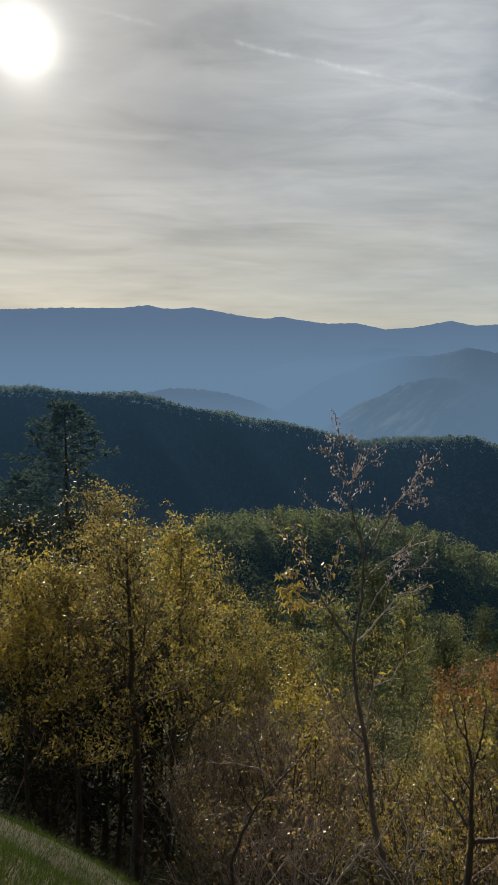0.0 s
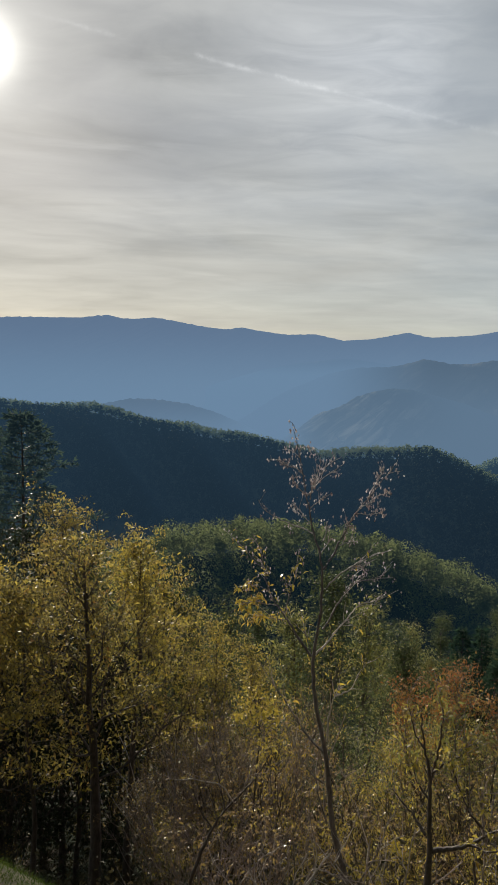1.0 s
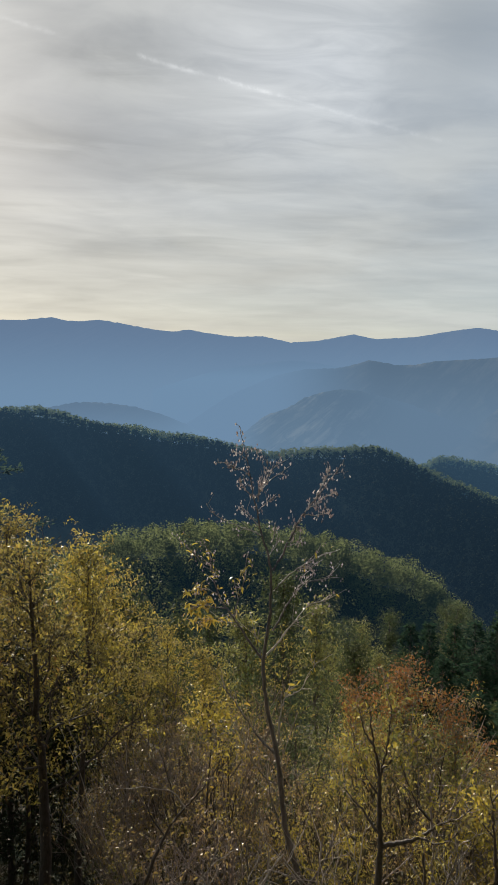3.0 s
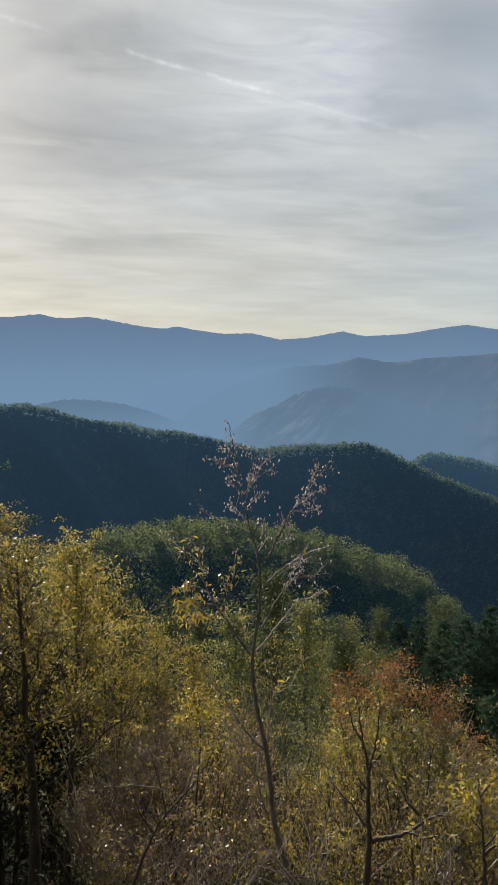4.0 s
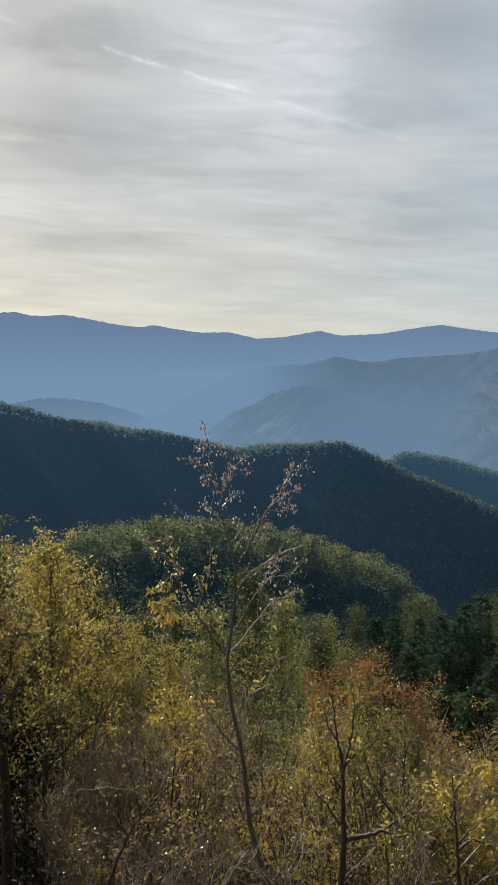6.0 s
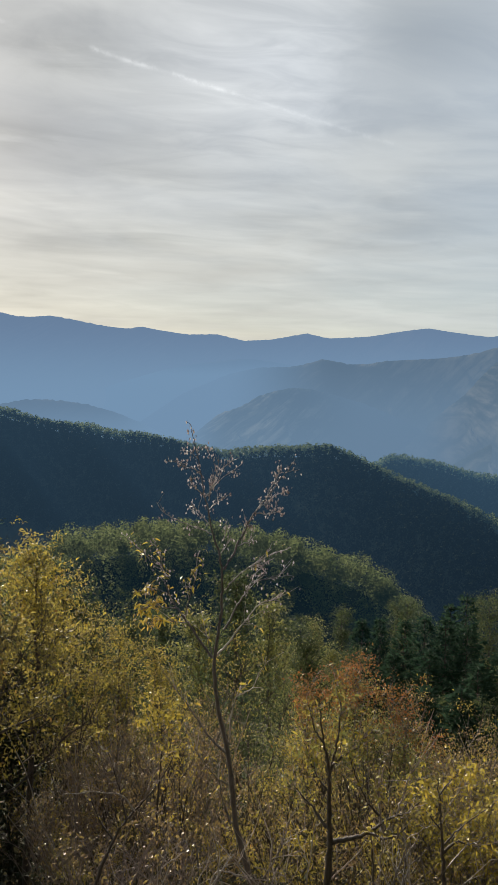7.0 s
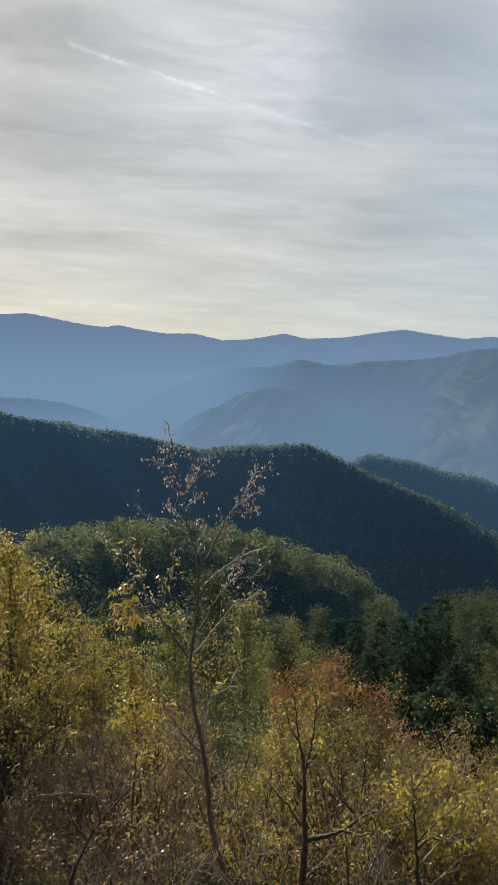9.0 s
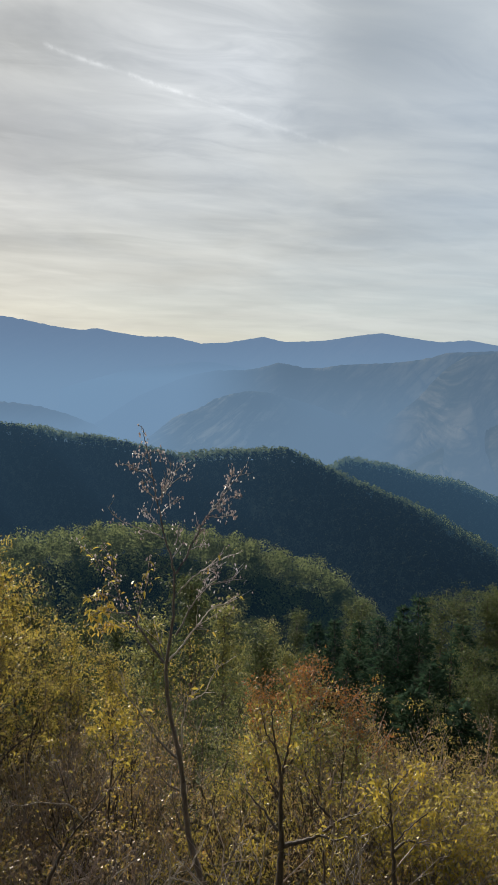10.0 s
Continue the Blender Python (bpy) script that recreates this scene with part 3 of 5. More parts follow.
# haze is put into the ranges below as glow in their materials
VALLEY_HAZE = (0.166, 0.275, 0.415)
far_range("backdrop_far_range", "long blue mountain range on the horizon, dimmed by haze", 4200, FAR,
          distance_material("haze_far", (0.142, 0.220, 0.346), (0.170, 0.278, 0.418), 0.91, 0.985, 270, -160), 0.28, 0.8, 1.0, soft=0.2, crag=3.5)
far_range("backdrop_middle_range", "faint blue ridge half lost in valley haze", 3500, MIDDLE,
          distance_material("haze_middle", (0.150, 0.246, 0.376), VALLEY_HAZE, 0.95, 0.99, 30, -60), 0.28, 0.8, 29.0, -4, 24, 0.5)
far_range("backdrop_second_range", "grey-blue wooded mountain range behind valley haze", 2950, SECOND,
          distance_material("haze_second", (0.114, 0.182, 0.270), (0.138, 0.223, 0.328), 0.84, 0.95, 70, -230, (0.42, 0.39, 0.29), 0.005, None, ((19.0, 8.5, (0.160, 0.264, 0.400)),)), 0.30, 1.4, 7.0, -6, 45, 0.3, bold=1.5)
far_range("backdrop_lit_spur", "hazy spur with grassy ribs coloured pale as if sunlit", 2250, LIT_SPUR,
          distance_material("haze_spur", (0.127, 0.207, 0.308), (0.142, 0.232, 0.342), 0.86, 0.90, -70, -260, (0.74, 0.70, 0.55), 0.011, (16.0, 20.0), ((10.0, 4.0, VALLEY_HAZE), (15.0, 22.0, (0.130, 0.211, 0.312)))), 0.27, 1.5, 13.0, 3, 32, 0.35, bold=2.0)
far_range("backdrop_lit_slope", "broad hazy slope with dry meadows coloured as if sunlit and dark woods", 2000, LIT_SLOPE,
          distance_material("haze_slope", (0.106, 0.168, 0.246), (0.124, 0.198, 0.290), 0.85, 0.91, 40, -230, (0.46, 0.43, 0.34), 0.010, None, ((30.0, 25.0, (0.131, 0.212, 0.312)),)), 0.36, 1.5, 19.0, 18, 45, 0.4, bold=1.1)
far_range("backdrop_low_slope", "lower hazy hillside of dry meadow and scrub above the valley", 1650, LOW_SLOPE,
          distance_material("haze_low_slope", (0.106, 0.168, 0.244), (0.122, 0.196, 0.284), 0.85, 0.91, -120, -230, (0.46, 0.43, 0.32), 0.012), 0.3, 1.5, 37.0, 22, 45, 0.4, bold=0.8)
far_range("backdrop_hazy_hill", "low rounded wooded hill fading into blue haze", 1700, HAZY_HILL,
          distance_material("haze_hill", (0.130, 0.210, 0.316), (0.160, 0.264, 0.395), 0.90, 0.97, -70, -170, lost=((0.0, 5.0, VALLEY_HAZE),)), 0.3, 0.9, 23.0, -30, 9, bold=1.6)


# ---- far woods ----
def woods(name, label, rng, spots, crown, tall, lobes, clumps, clump_size, mat, loose, lobe=(0.17, 0.30)):
    """A canopy of crowns: each a heap of uneven lobes, covered with leaf clumps turned outwards."""
    x, y = spots[:, 0], spots[:, 1]
    n = len(x)
    z = land(x, y)
    wide = crown * rng.uniform(0.7, 1.25, n)
    high = tall * rng.uniform(0.84, 1.14, n)
    mid = rng.normal(size=(n, lobes, 3))
    mid[:, :, 2] = np.abs(mid[:, :, 2]) * 1.3 - 0.85
    mid /= np.linalg.norm(mid, axis=2)[:, :, None]
    mid *= rng.uniform(0.45, 0.75, (n, lobes, 1)) * np.stack([wide * 0.5, wide * 0.5, high * 0.40], -1)[:, None]
    mid[:, 0] = np.stack([0 * x, 0 * x, high * 0.28], -1)
    mid[:, 1] = np.stack([0 * x, 0 * x, high * -0.32], -1)
    mid += np.stack([x, y, z + high * 0.50], -1)[:, None]
    size = wide[:, None] * rng.uniform(lobe[0], lobe[1], (n, lobes))
    size[:, 1] = wide * 0.46
    d = rng.normal(size=(n, lobes, clumps, 3))
    d[..., 2] = d[..., 2] * 0.9 + 0.25
    d /= np.linalg.norm(d, axis=3)[..., None]
    p = mid[:, :, None] + d * (size[:, :, None] * rng.uniform(0.8, 1.12, (n, lobes, clumps)))[..., None]
    p, d = p.reshape(-1, 3), d.reshape(-1, 3)
    nrm = d + rng.normal(size=d.shape) * loose
    nrm /= np.linalg.norm(nrm, axis=1)[:, None]
    a = np.cross(nrm, rng.normal(size=d.shape))
    a /= np.linalg.norm(a, axis=1)[:, None]
    b = np.cross(nrm, a)
    s = (clump_size * rng.uniform(0.5, 1.4, len(p)))[:, None]
    v = np.stack([p - a * s, p - b * s * 0.7, p + a * s, p + b * s * 0.7], 1).reshape(-1, 3)
    f = np.arange(len(p) * 4).reshape(-1, 4)
    ob = new(name, mesh_of(name, v, f, mat))
    tagged(ob, label, "woodland", kind="stuff")


def scatter(rng, step, az0, az1, r0, r1, keep):
    """Uneven planting between two azimuths and distances."""
    gx, gy = np.meshgrid(np.arange(-r1, r1, step), np.arange(0, r1, step))
    x = gx.ravel() + rng.uniform(-0.42, 0.42, gx.size) * step
    y = gy.ravel() + rng.uniform(-0.42, 0.42, gx.size) * step
    r, a = np.hypot(x, y), np.degrees(np.arctan2(x, y))
    k = (r > r0) & (r < r1) & (a > az0) & (a < az1)
    k[k] = keep(r[k], a[k])
    return np.stack([x[k], y[k]], -1)


rng = np.random.default_rng(11)
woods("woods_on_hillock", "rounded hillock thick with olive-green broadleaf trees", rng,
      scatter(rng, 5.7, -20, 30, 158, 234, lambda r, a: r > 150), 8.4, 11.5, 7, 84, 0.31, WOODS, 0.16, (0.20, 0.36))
# shaded faces and lit crests come from two leaf colours
woods("woods_on_ridge", "long ridge covered in dense forest, coloured dark as in shade", rng,
      scatter(rng, 4.5, -30, 40, 380, 730, lambda r, a: (r > r_ridge(a) - 135) & (r < r_ridge(a) - 10)), 7.6, 11.5, 6, 10, 0.85, WOODS_SHADED, 0.15)
woods("woods_on_crest", "green tree tops along the ridge crest, coloured as if lit", rng,
      scatter(rng, 4.4, -30, 40, 380, 730, lambda r, a: (r >= r_ridge(a) - 10) & (r < r_ridge(a) + 18)), 7.2, 11.5, 6, 18, 0.58, WOODS_LIT, 0.2)
woods("woods_on_spur", "farther forested spur coloured as in blue shade", rng,
      scatter(rng, 5.0, 12, 42, 700, 806, lambda r, a: r > 700), 8.0, 11.5, 6, 6, 1.15, WOODS_SHADED, 0.2)
woods("woods_on_spur_crest", "green tree tops along the farther spur, coloured pale as if lit", rng,
      scatter(rng, 4.6, 12, 42, 806, 850, lambda r, a: r > 806), 7.6, 11.5, 6, 10, 0.85, WOODS_LIT, 0.2)


# ---- trees ----
def limb_of(rng, start, out, length, radius, rise, twigs, twig_len):
    """A limb that bends upwards, with its twigs: (points, radii) runs and leaf places."""
    n = 7
    u = np.linspace(0, 1, n)[:, None]
    d = np.array([math.cos(out), math.sin(out), 0.0])
    wob = np.cumsum(rng.normal(size=(n, 3)) * 0.035 * length, axis=0)
    wob -= wob[0]
    pts = start + d * u * length * math.cos(rise) + np.array([0, 0, 1.0]) * (u * length * math.sin(rise) + u ** 2 * length * 0.12) + wob
    runs = [(pts, radius * (1 - 0.85 * u[:, 0]) + 0.002)]
    at = [pts[3:]]
    for _ in range(twigs):
        t = rng.uniform(0.2, 1.0)
        k = t * (n - 1)
        i = min(int(k), n - 2)
        p = pts[i] + (pts[i + 1] - pts[i]) * (k - i)
        side = rng.normal(size=3)
        side[2] = abs(side[2]) * 0.6 + 0.15
        side = side / np.linalg.norm(side) + (pts[-1] - pts[0]) / length * 0.6
        L = twig_len * rng.uniform(0.5, 1.2) * (1.15 - 0.5 * t)
        w = np.linspace(0, 1, 5)[:, None]
        q = p + side * w * L + np.cumsum(rng.normal(size=(5, 3)) * 0.06 * L, axis=0) * w
        runs.append((q, (radius * 0.32 + 0.0015) * (1 - 0.8 * w[:, 0])))
        at.append(q[1:] + 0 * q[1:])
    return runs, np.concatenate(at)


def trunk_line(rng, tall, lean, wave=0.03, n=12):
    u = np.linspace(0, 1, n)[:, None]
    wob = np.cumsum(rng.normal(size=(n, 3)) * wave * tall / n * 2.2, axis=0)
    wob -= wob[0]
    wob[:, 2] = 0
    return np.array([0, 0, 1.0]) * u * tall + np.array([lean[0], lean[1], 0]) * u ** 1.4 * tall + wob


def along(pts, t):
    k = t * (len(pts) - 1)
    i = min(int(k), len(pts) - 2)
    return pts[i] + (pts[i + 1] - pts[i]) * (k - i)


def broadleaf(name, label, category, place, seed, tall, radius, spread, first=0.3, limbs=16, twigs=9, foliage=9000, leaf=0.08,
              mat=None, bark=None, lean=(0.0, 0.0), droop=0.4, rise=(0.35, 0.9), group="", top=0.35, stems=1, jitter=0.16, second=None, share=0.0, low=1.0, split=False, stout=0.42, shape=leaves, tuft=14, exact=False):
    """A broadleaved tree or shrub: stem, limbs with twigs, and a crown of single leaves."""
    rng = np.random.default_rng(seed)
    tree = thing(name, place, label, category, group)
    at = []
    for s in range(stems):
        if stems > 1:
            a = 2 * math.pi * s / stems + rng.uniform(-0.4, 0.4)
            tilt = rng.uniform(0.08, 0.42)
            ln = (math.cos(a) * tilt + lean[0], math.sin(a) * tilt + lean[1])
        else:
            ln = lean
        h = tall * (1 if s == 0 else rng.uniform(0.65, 0.98))
        line = trunk_line(rng, h, ln)
        rad = radius * (1 if s == 0 else 0.75) * (1 - 0.9 * np.linspace(0, 1, len(line)) ** 0.9) + 0.004
        rad[0] *= 1.3
        v, f = tubes([(line, rad)], 8)
        part("trunk" if stems == 1 else "stem", mesh_of("trunk", v, f, bark or BARK, True), tree)
        count = max(3, limbs // stems)
        for i in range(count):
            t = first + (0.985 - first) * ((i + rng.uniform(0.1, 0.9)) / count) ** 0.85
            w = (t - first) / (1 - first)
            size = spread * (low * (1 - w) + top * w) * (0.55 + 0.45 * math.sin(math.pi * min(1, w * 1.1 + 0.25))) * rng.uniform(0.7, 1.2) * 1.25
            r, p = limb_of(rng, along(line, t), i * 2.4 + s + rng.uniform(-0.5, 0.5), size, radius * stout * (1 - 0.75 * t) + 0.003,
                           rng.uniform(*rise) + 0.35 * w, twigs, spread * 0.36)
            v, f = tubes(r[:1] if split else r, 4 if radius > 0.1 or split else 3)
            limb = part("limb", mesh_of("limb", v, f, bark or BARK, True), tree)
            for run in r[1:] if split else ():
                v, f = tubes([run], 4)
                part("twig", mesh_of("twig", v, f, bark or BARK, True), limb)
            at.append(p)
        at.append(line[-3:])
    if foliage:
        at = np.concatenate(at)
        count = max(60, foliage // tuft)
        tufts = at[rng.integers(0, len(at), count)] + rng.normal(size=(count, 3)) * jitter * 0.8
        pick = tufts[(rng.random(foliage) ** 1.25 * len(tufts)).astype(int)] + rng.normal(size=(foliage, 3)) * jitter * np.array([0.8, 0.8, 0.36])
        highest = np.quantile(pick[:, 2], 0.985)
        if second:
            far_out = pick[:, 2] + rng.normal(size=foliage) * tall * 0.06 > highest * (1 - share)
            v, f = shape(rng, pick[far_out], leaf, droop)
            tagged(part("crown_top", mesh_of("crown_top", v, f, second), tree), kind="stuff")
            pick = pick[~far_out]
        v, f = shape(rng, pick, leaf, droop)
        part("crown", mesh_of("crown", v, f, mat or LEAF_YELLOW), tree)
        if exact:
            # no taller than asked for, leaves and all
            tree.matrix_world = place @ Matrix.Scale(tall / float(highest), 4)
    return tree


def conifer(name, label, place, seed, tall, spread, mat, bare=0.12, whorls=20, sprays=76, spray=0.32, ragged=0.3, group="", cap=99.0):
    """A conifer: straight stem, whorls of boughs, sprays of needles along each."""
    rng = np.random.default_rng(seed)
    tree = thing(name, place, label, "conifer", group)
    line = trunk_line(rng, tall, (0, 0), 0.01)
    v, f = tubes([(line, np.linspace(tall * 0.014, 0.02, len(line)))], 8)
    part("trunk", mesh_of("trunk", v, f, BARK, True), tree)
    runs, at, way = [], [], []
    for i in range(whorls):
        t = bare + (0.98 - bare) * i / (whorls - 1)
        for k in range(5):
            a = k * 1.2566 + i * 0.7 + rng.uniform(-0.3, 0.3)
            L = min(cap, spread * (1 - t) ** 0.8) * rng.uniform(1 - ragged, 1 + ragged * 0.6) + 0.15
            d = np.array([math.cos(a), math.sin(a), 0.0])
            u = np.linspace(0, 1, 5)[:, None]
            pts = along(line, t) + d * u * L + np.array([0, 0, 1.0]) * (0.25 * u - 0.30 * u ** 2 * (1 - t)) * L
            runs.append((pts, np.linspace(0.03, 0.006, 5)))
            m = max(4, int(sprays * (0.25 + 0.75 * L / spread)))
            w = rng.uniform(0.15, 1.05, m) ** 0.8
            p = along(line, t) + d * (w * L)[:, None] + np.array([0, 0, 1.0]) * ((0.25 * w - 0.30 * w ** 2 * (1 - t)) * L)[:, None]
            at.append(p + rng.normal(size=p.shape) * 0.14 * spray * 2)
            way.append(np.repeat(d[None], m, 0))
    for run in runs:
        v, f = tubes([run], 3)
        part("bough", mesh_of("bough", v, f, BARK, True), tree)
    at, way = np.concatenate(at), np.concatenate(way)
    d = way + rng.normal(size=way.shape) * 0.65
    d[:, 2] += 0.15
    d /= np.linalg.norm(d, axis=1)[:, None]
    s = np.cross(d, rng.normal(size=d.shape))
    s /= np.linalg.norm(s, axis=1)[:, None]
    L = (spray * rng.uniform(0.5, 1.3, len(at)))[:, None]
    v = np.stack([at, at + d * L * 0.5 + s * L * 0.16, at + d * L, at + d * L * 0.5 - s * L * 0.16], 1).reshape(-1, 3)
    part("needle_crown", mesh_of("needle_crown", v, np.arange(len(v)).reshape(-1, 4), mat), tree)
    return tree


class Grown:
    """A tree drawn limb by limb: each bough by the azimuth and elevation of its bends, seen from the path's start."""

    def __init__(self, name, label, az, reach, seed, bark, twig):
        self.rng, self.reach, self.bark, self.twig, self.piles = np.random.default_rng(seed), reach, bark, twig, {}
        base = stand(az, reach, 0.2)
        self.tree, self.origin = thing(name, base, label, "tree"), np.array(base.translation)

    def line(self, knots, depth, n=5, wobble=0.004):
        """A smooth run through the bends, drifting towards or away from the eye by depth."""
        w0 = np.linspace(0, 1, len(knots))
        far = self.reach + depth * w0
        a, e = np.radians(np.array(knots)).T
        p = np.stack([far * np.sin(a), far * np.cos(a), EYE + far * np.tan(e)], -1) - self.origin
        w = np.linspace(0, 1, (len(p) - 1) * n + 1)
        q = np.stack([np.interp(w, w0, p[:, i]) for i in range(3)], -1)
        for _ in range(2):
            q[1:-1] = 0.25 * q[:-2] + 0.5 * q[1:-1] + 0.25 * q[2:]
        q[1:-1] += self.rng.normal(size=q[1:-1].shape) * wobble
        return q, w

    def trunk(self, knots, thick, thin, foot, rough=0.08):
        q, w = self.line(knots, 0.0, wobble=0.05 * rough)
        r = (thin + (thick - thin) * (1 - w) ** 1.4) * self.rng.uniform(1 - rough, 1 + rough, len(w))
        v, f = tubes([(np.concatenate([[[0, 0, 0]], q]), np.concatenate([[foot], r]))], 9)
        part("trunk", mesh_of("trunk", v, f, self.bark, True), self.tree)
        return q

    def limb(self, knots, thick, depth=0.0, twigs=5, length=0.2, bark=None, **foliage):
        """One limb with its twigs; foliage: how many leaves of each kind hang on it."""
        rng = self.rng
        p, w = self.line(knots, depth)
        thick = thick * 1.15 + 0.0018
        v, f = tubes([(p, thick + (0.0036 - thick) * w ** 0.8)], 6)
        limb = part("limb", mesh_of("limb", v, f, bark or self.bark, True), self.tree)
        ends = [p[len(p) // 3:]]
        for _ in range(twigs):
            i = rng.integers(len(p) // 4, len(p) - 1)
            d = p[i + 1] - p[i - 1]
            d = d / np.linalg.norm(d) + rng.normal(size=3) * 0.5 + np.array([0, 0, 0.25])
            u = np.linspace(0, 1, 6)[:, None]
            t = p[i] + d * u * length * rng.uniform(0.4, 1.2) + np.cumsum(rng.normal(size=(6, 3)) * 0.06 * length, axis=0) * u
            v, f = tubes([(t, 0.0045 - 0.0026 * u[:, 0])], 4)
            part("twig", mesh_of("twig", v, f, self.twig, True), limb)
            ends.append(t[1:])
        ends = np.concatenate(ends)
        for kind, n in foliage.items():
            self.piles.setdefault(kind, []).append(ends[rng.integers(0, len(ends), n)] + rng.normal(size=(n, 3)) * 0.034)

    def foliage(self, kind, mat, size, label, shape=arched, **more):
        v, f = shape(self.rng, np.concatenate(self.piles[kind]), size, **more)
        name = kind + "_foliage"
        part(name, mesh_of(name, v, f, mat), self.tree, label)


def slender_tree():
    """Slender young tree in front, nearly bare, with dry leaves hanging in its top and gold on one side."""
    t = Grown("slender_tree", "slender young tree, almost bare, small dry leaves hanging from its top", 11.9, 8.0, 5, BARK_GREY, TWIG_PALE_LIT)
    lower = [(12.49, -39.14), (11.8, -37.29), (11.02, -35.47), (10.81, -33.77), (10.49, -31.85), (10.23, -30.23), (9.85, -28.8), (9.33, -27.1), (9.09, -25.41), (9.03, -23.63)]
    upper = [(9.34, -21.87), (9.68, -20.07), (9.73, -18.38), (9.73, -16.76), (9.45, -15.31), (8.97, -14.03), (8.74, -13.11), (8.6, -12.01), (8.23, -10.71), (7.95, -8.85), (7.59, -6.99), (7.31, -5.87), (7.09, -4.75), (6.81, -4.71)]
    q = t.trunk(lower + upper, 0.040, 0.0025, 0.055)
    t.piles["dry"] = [q[-32:-4][t.rng.integers(0, 28, 46)] + t.rng.normal(size=(46, 3)) * 0.03]
    # on these limbs the pale bark stands for sun along their edges
    pale = TWIG_PALE_LIT
    # the crown's right arm
    t.limb([(9.83, -16.67), (10.5, -15.67), (11.26, -14.21), (11.92, -12.92), (12.77, -11.62), (13.7, -10.5), (14.63, -9.19), (15.23, -8.54)], 0.013, 0.3, 14, 0.13, dry=84)
    t.limb([(12.77, -11.62), (13.33, -11.34), (14.08, -10.68), (15.11, -10.2)], 0.005, 0.5, 7, 0.10, pale, dry=51)
    t.limb([(12.49, -12.09), (13.24, -12.21), (14.0, -12.06), (14.65, -11.87)], 0.005, 0.4, 6, 0.10, pale, dry=38)
    t.limb([(13.42, -10.87), (13.88, -9.76), (14.35, -9.01), (14.62, -8.17)], 0.005, 0.3, 7, 0.10, pale, dry=31)
    t.limb([(11.07, -14.76), (11.83, -14.48), (12.59, -14.29)], 0.004, 0.2, 4, 0.10, pale, dry=12)
    # twigs round the leader
    t.limb([(8.88, -13.85), (8.12, -13.48), (7.27, -13.2), (5.94, -12.72), (4.72, -11.97), (4.26, -11.18)], 0.006, 0.2, 8, 0.10, pale, dry=22)
    t.limb([(8.6, -11.82), (8.98, -11.45), (9.46, -11.08), (9.9, -10.7)], 0.004, 0.2, 5, 0.12, pale, dry=18)
    t.limb([(8.6, -11.08), (8.7, -10.16), (9.18, -9.04), (9.46, -7.74)], 0.005, -0.1, 8, 0.12, pale, dry=31)
    t.limb([(8.7, -10.25), (9.36, -9.23), (10.02, -8.2), (10.49, -7.83)], 0.005, 0.2, 7, 0.11, pale, dry=20)
    t.limb([(8.32, -10.8), (9.55, -9.32), (10.68, -8.67)], 0.004, 0.3, 5, 0.10, pale, dry=15)
    t.limb([(9.64, -14.49), (10.02, -13.67), (9.98, -12.93)], 0.004, 0.1, 5, 0.10, pale, dry=16)
    t.limb([(9.54, -15.5), (10.02, -14.77), (10.5, -14.21)], 0.004, 0.1, 3, 0.10, pale, dry=8)
    t.limb([(8.23, -10.71), (7.66, -10.24), (7.29, -9.69), (7.1, -9.13)], 0.005, -0.2, 7, 0.10, pale, dry=29)
    t.limb([(7.95, -8.99), (7.58, -8.57), (7.02, -8.38), (6.5, -8.3), (6.2, -8.2)], 0.004, -0.2, 6, 0.10, pale, dry=20)
    t.limb([(6.73, -8.19), (6.1, -7.8), (5.5, -7.9), (5.2, -7.8)], 0.003, -0.2, 2, 0.05, pale, dry=8)
    t.limb([(8.74, -13.11), (8.03, -12.37), (7.56, -11.82), (7.0, -11.5)], 0.005, 0.2, 7, 0.12, pale, dry=29)
    t.limb([(7.63, -7.13), (8.1, -6.6), (8.5, -6.9), (8.71, -7.37)], 0.003, 0.1, 5, 0.09, pale, dry=20)
    t.limb([(7.7, -7.6), (7.1, -7.1), (6.8, -7.0)], 0.003, 0.1, 4, 0.09, pale, dry=18)
    # limbs to the right, half way up
    t.limb([(9.87, -21.43), (10.98, -19.58), (12.23, -17.65), (13.75, -17.35), (14.89, -16.87)], 0.010, 0.3, 12, 0.17, dry=38)
    t.limb([(12.23, -17.65), (12.51, -16.92), (13.18, -16.55)], 0.004, 0.2, 4, 0.10, pale, dry=9)
    t.limb([(9.97, -18.29), (11.07, -17.12), (12.22, -16.38), (13.36, -15.64), (14.49, -15.16)], 0.008, -0.2, 11, 0.15, pale, dry=26, golden=4)
    t.limb([(12.22, -16.38), (12.98, -16.37), (14.12, -15.72)], 0.004, 0.1, 4, 0.10, pale, dry=11)
    t.limb([(9.24, -23.42), (10.21, -22.43), (10.99, -21.51), (12.0, -20.27), (12.95, -19.33), (13.77, -19.13), (14.72, -18.8)], 0.010, 0.4, 12, 0.15, pale, dry=18, golden=6)
    # the golden side
    t.limb([(8.9, -23.54), (7.98, -22.42), (7.12, -21.2), (6.59, -20.49), (5.78, -19.5), (5.31, -18.87), (4.85, -17.61), (4.77, -16.53), (4.4, -15.07), (3.76, -13.88)], 0.014, 0.3, 14, 0.13, dry=66, golden=40)
    t.limb([(6.55, -20.22), (7.04, -18.73), (7.43, -17.3), (7.73, -15.67)], 0.005, -0.3, 8, 0.13, dry=31, golden=25)
    t.limb([(5.88, -19.68), (4.82, -19.57), (3.78, -19.36), (2.62, -19.85)], 0.005, 0.1, 8, 0.13, golden=87)
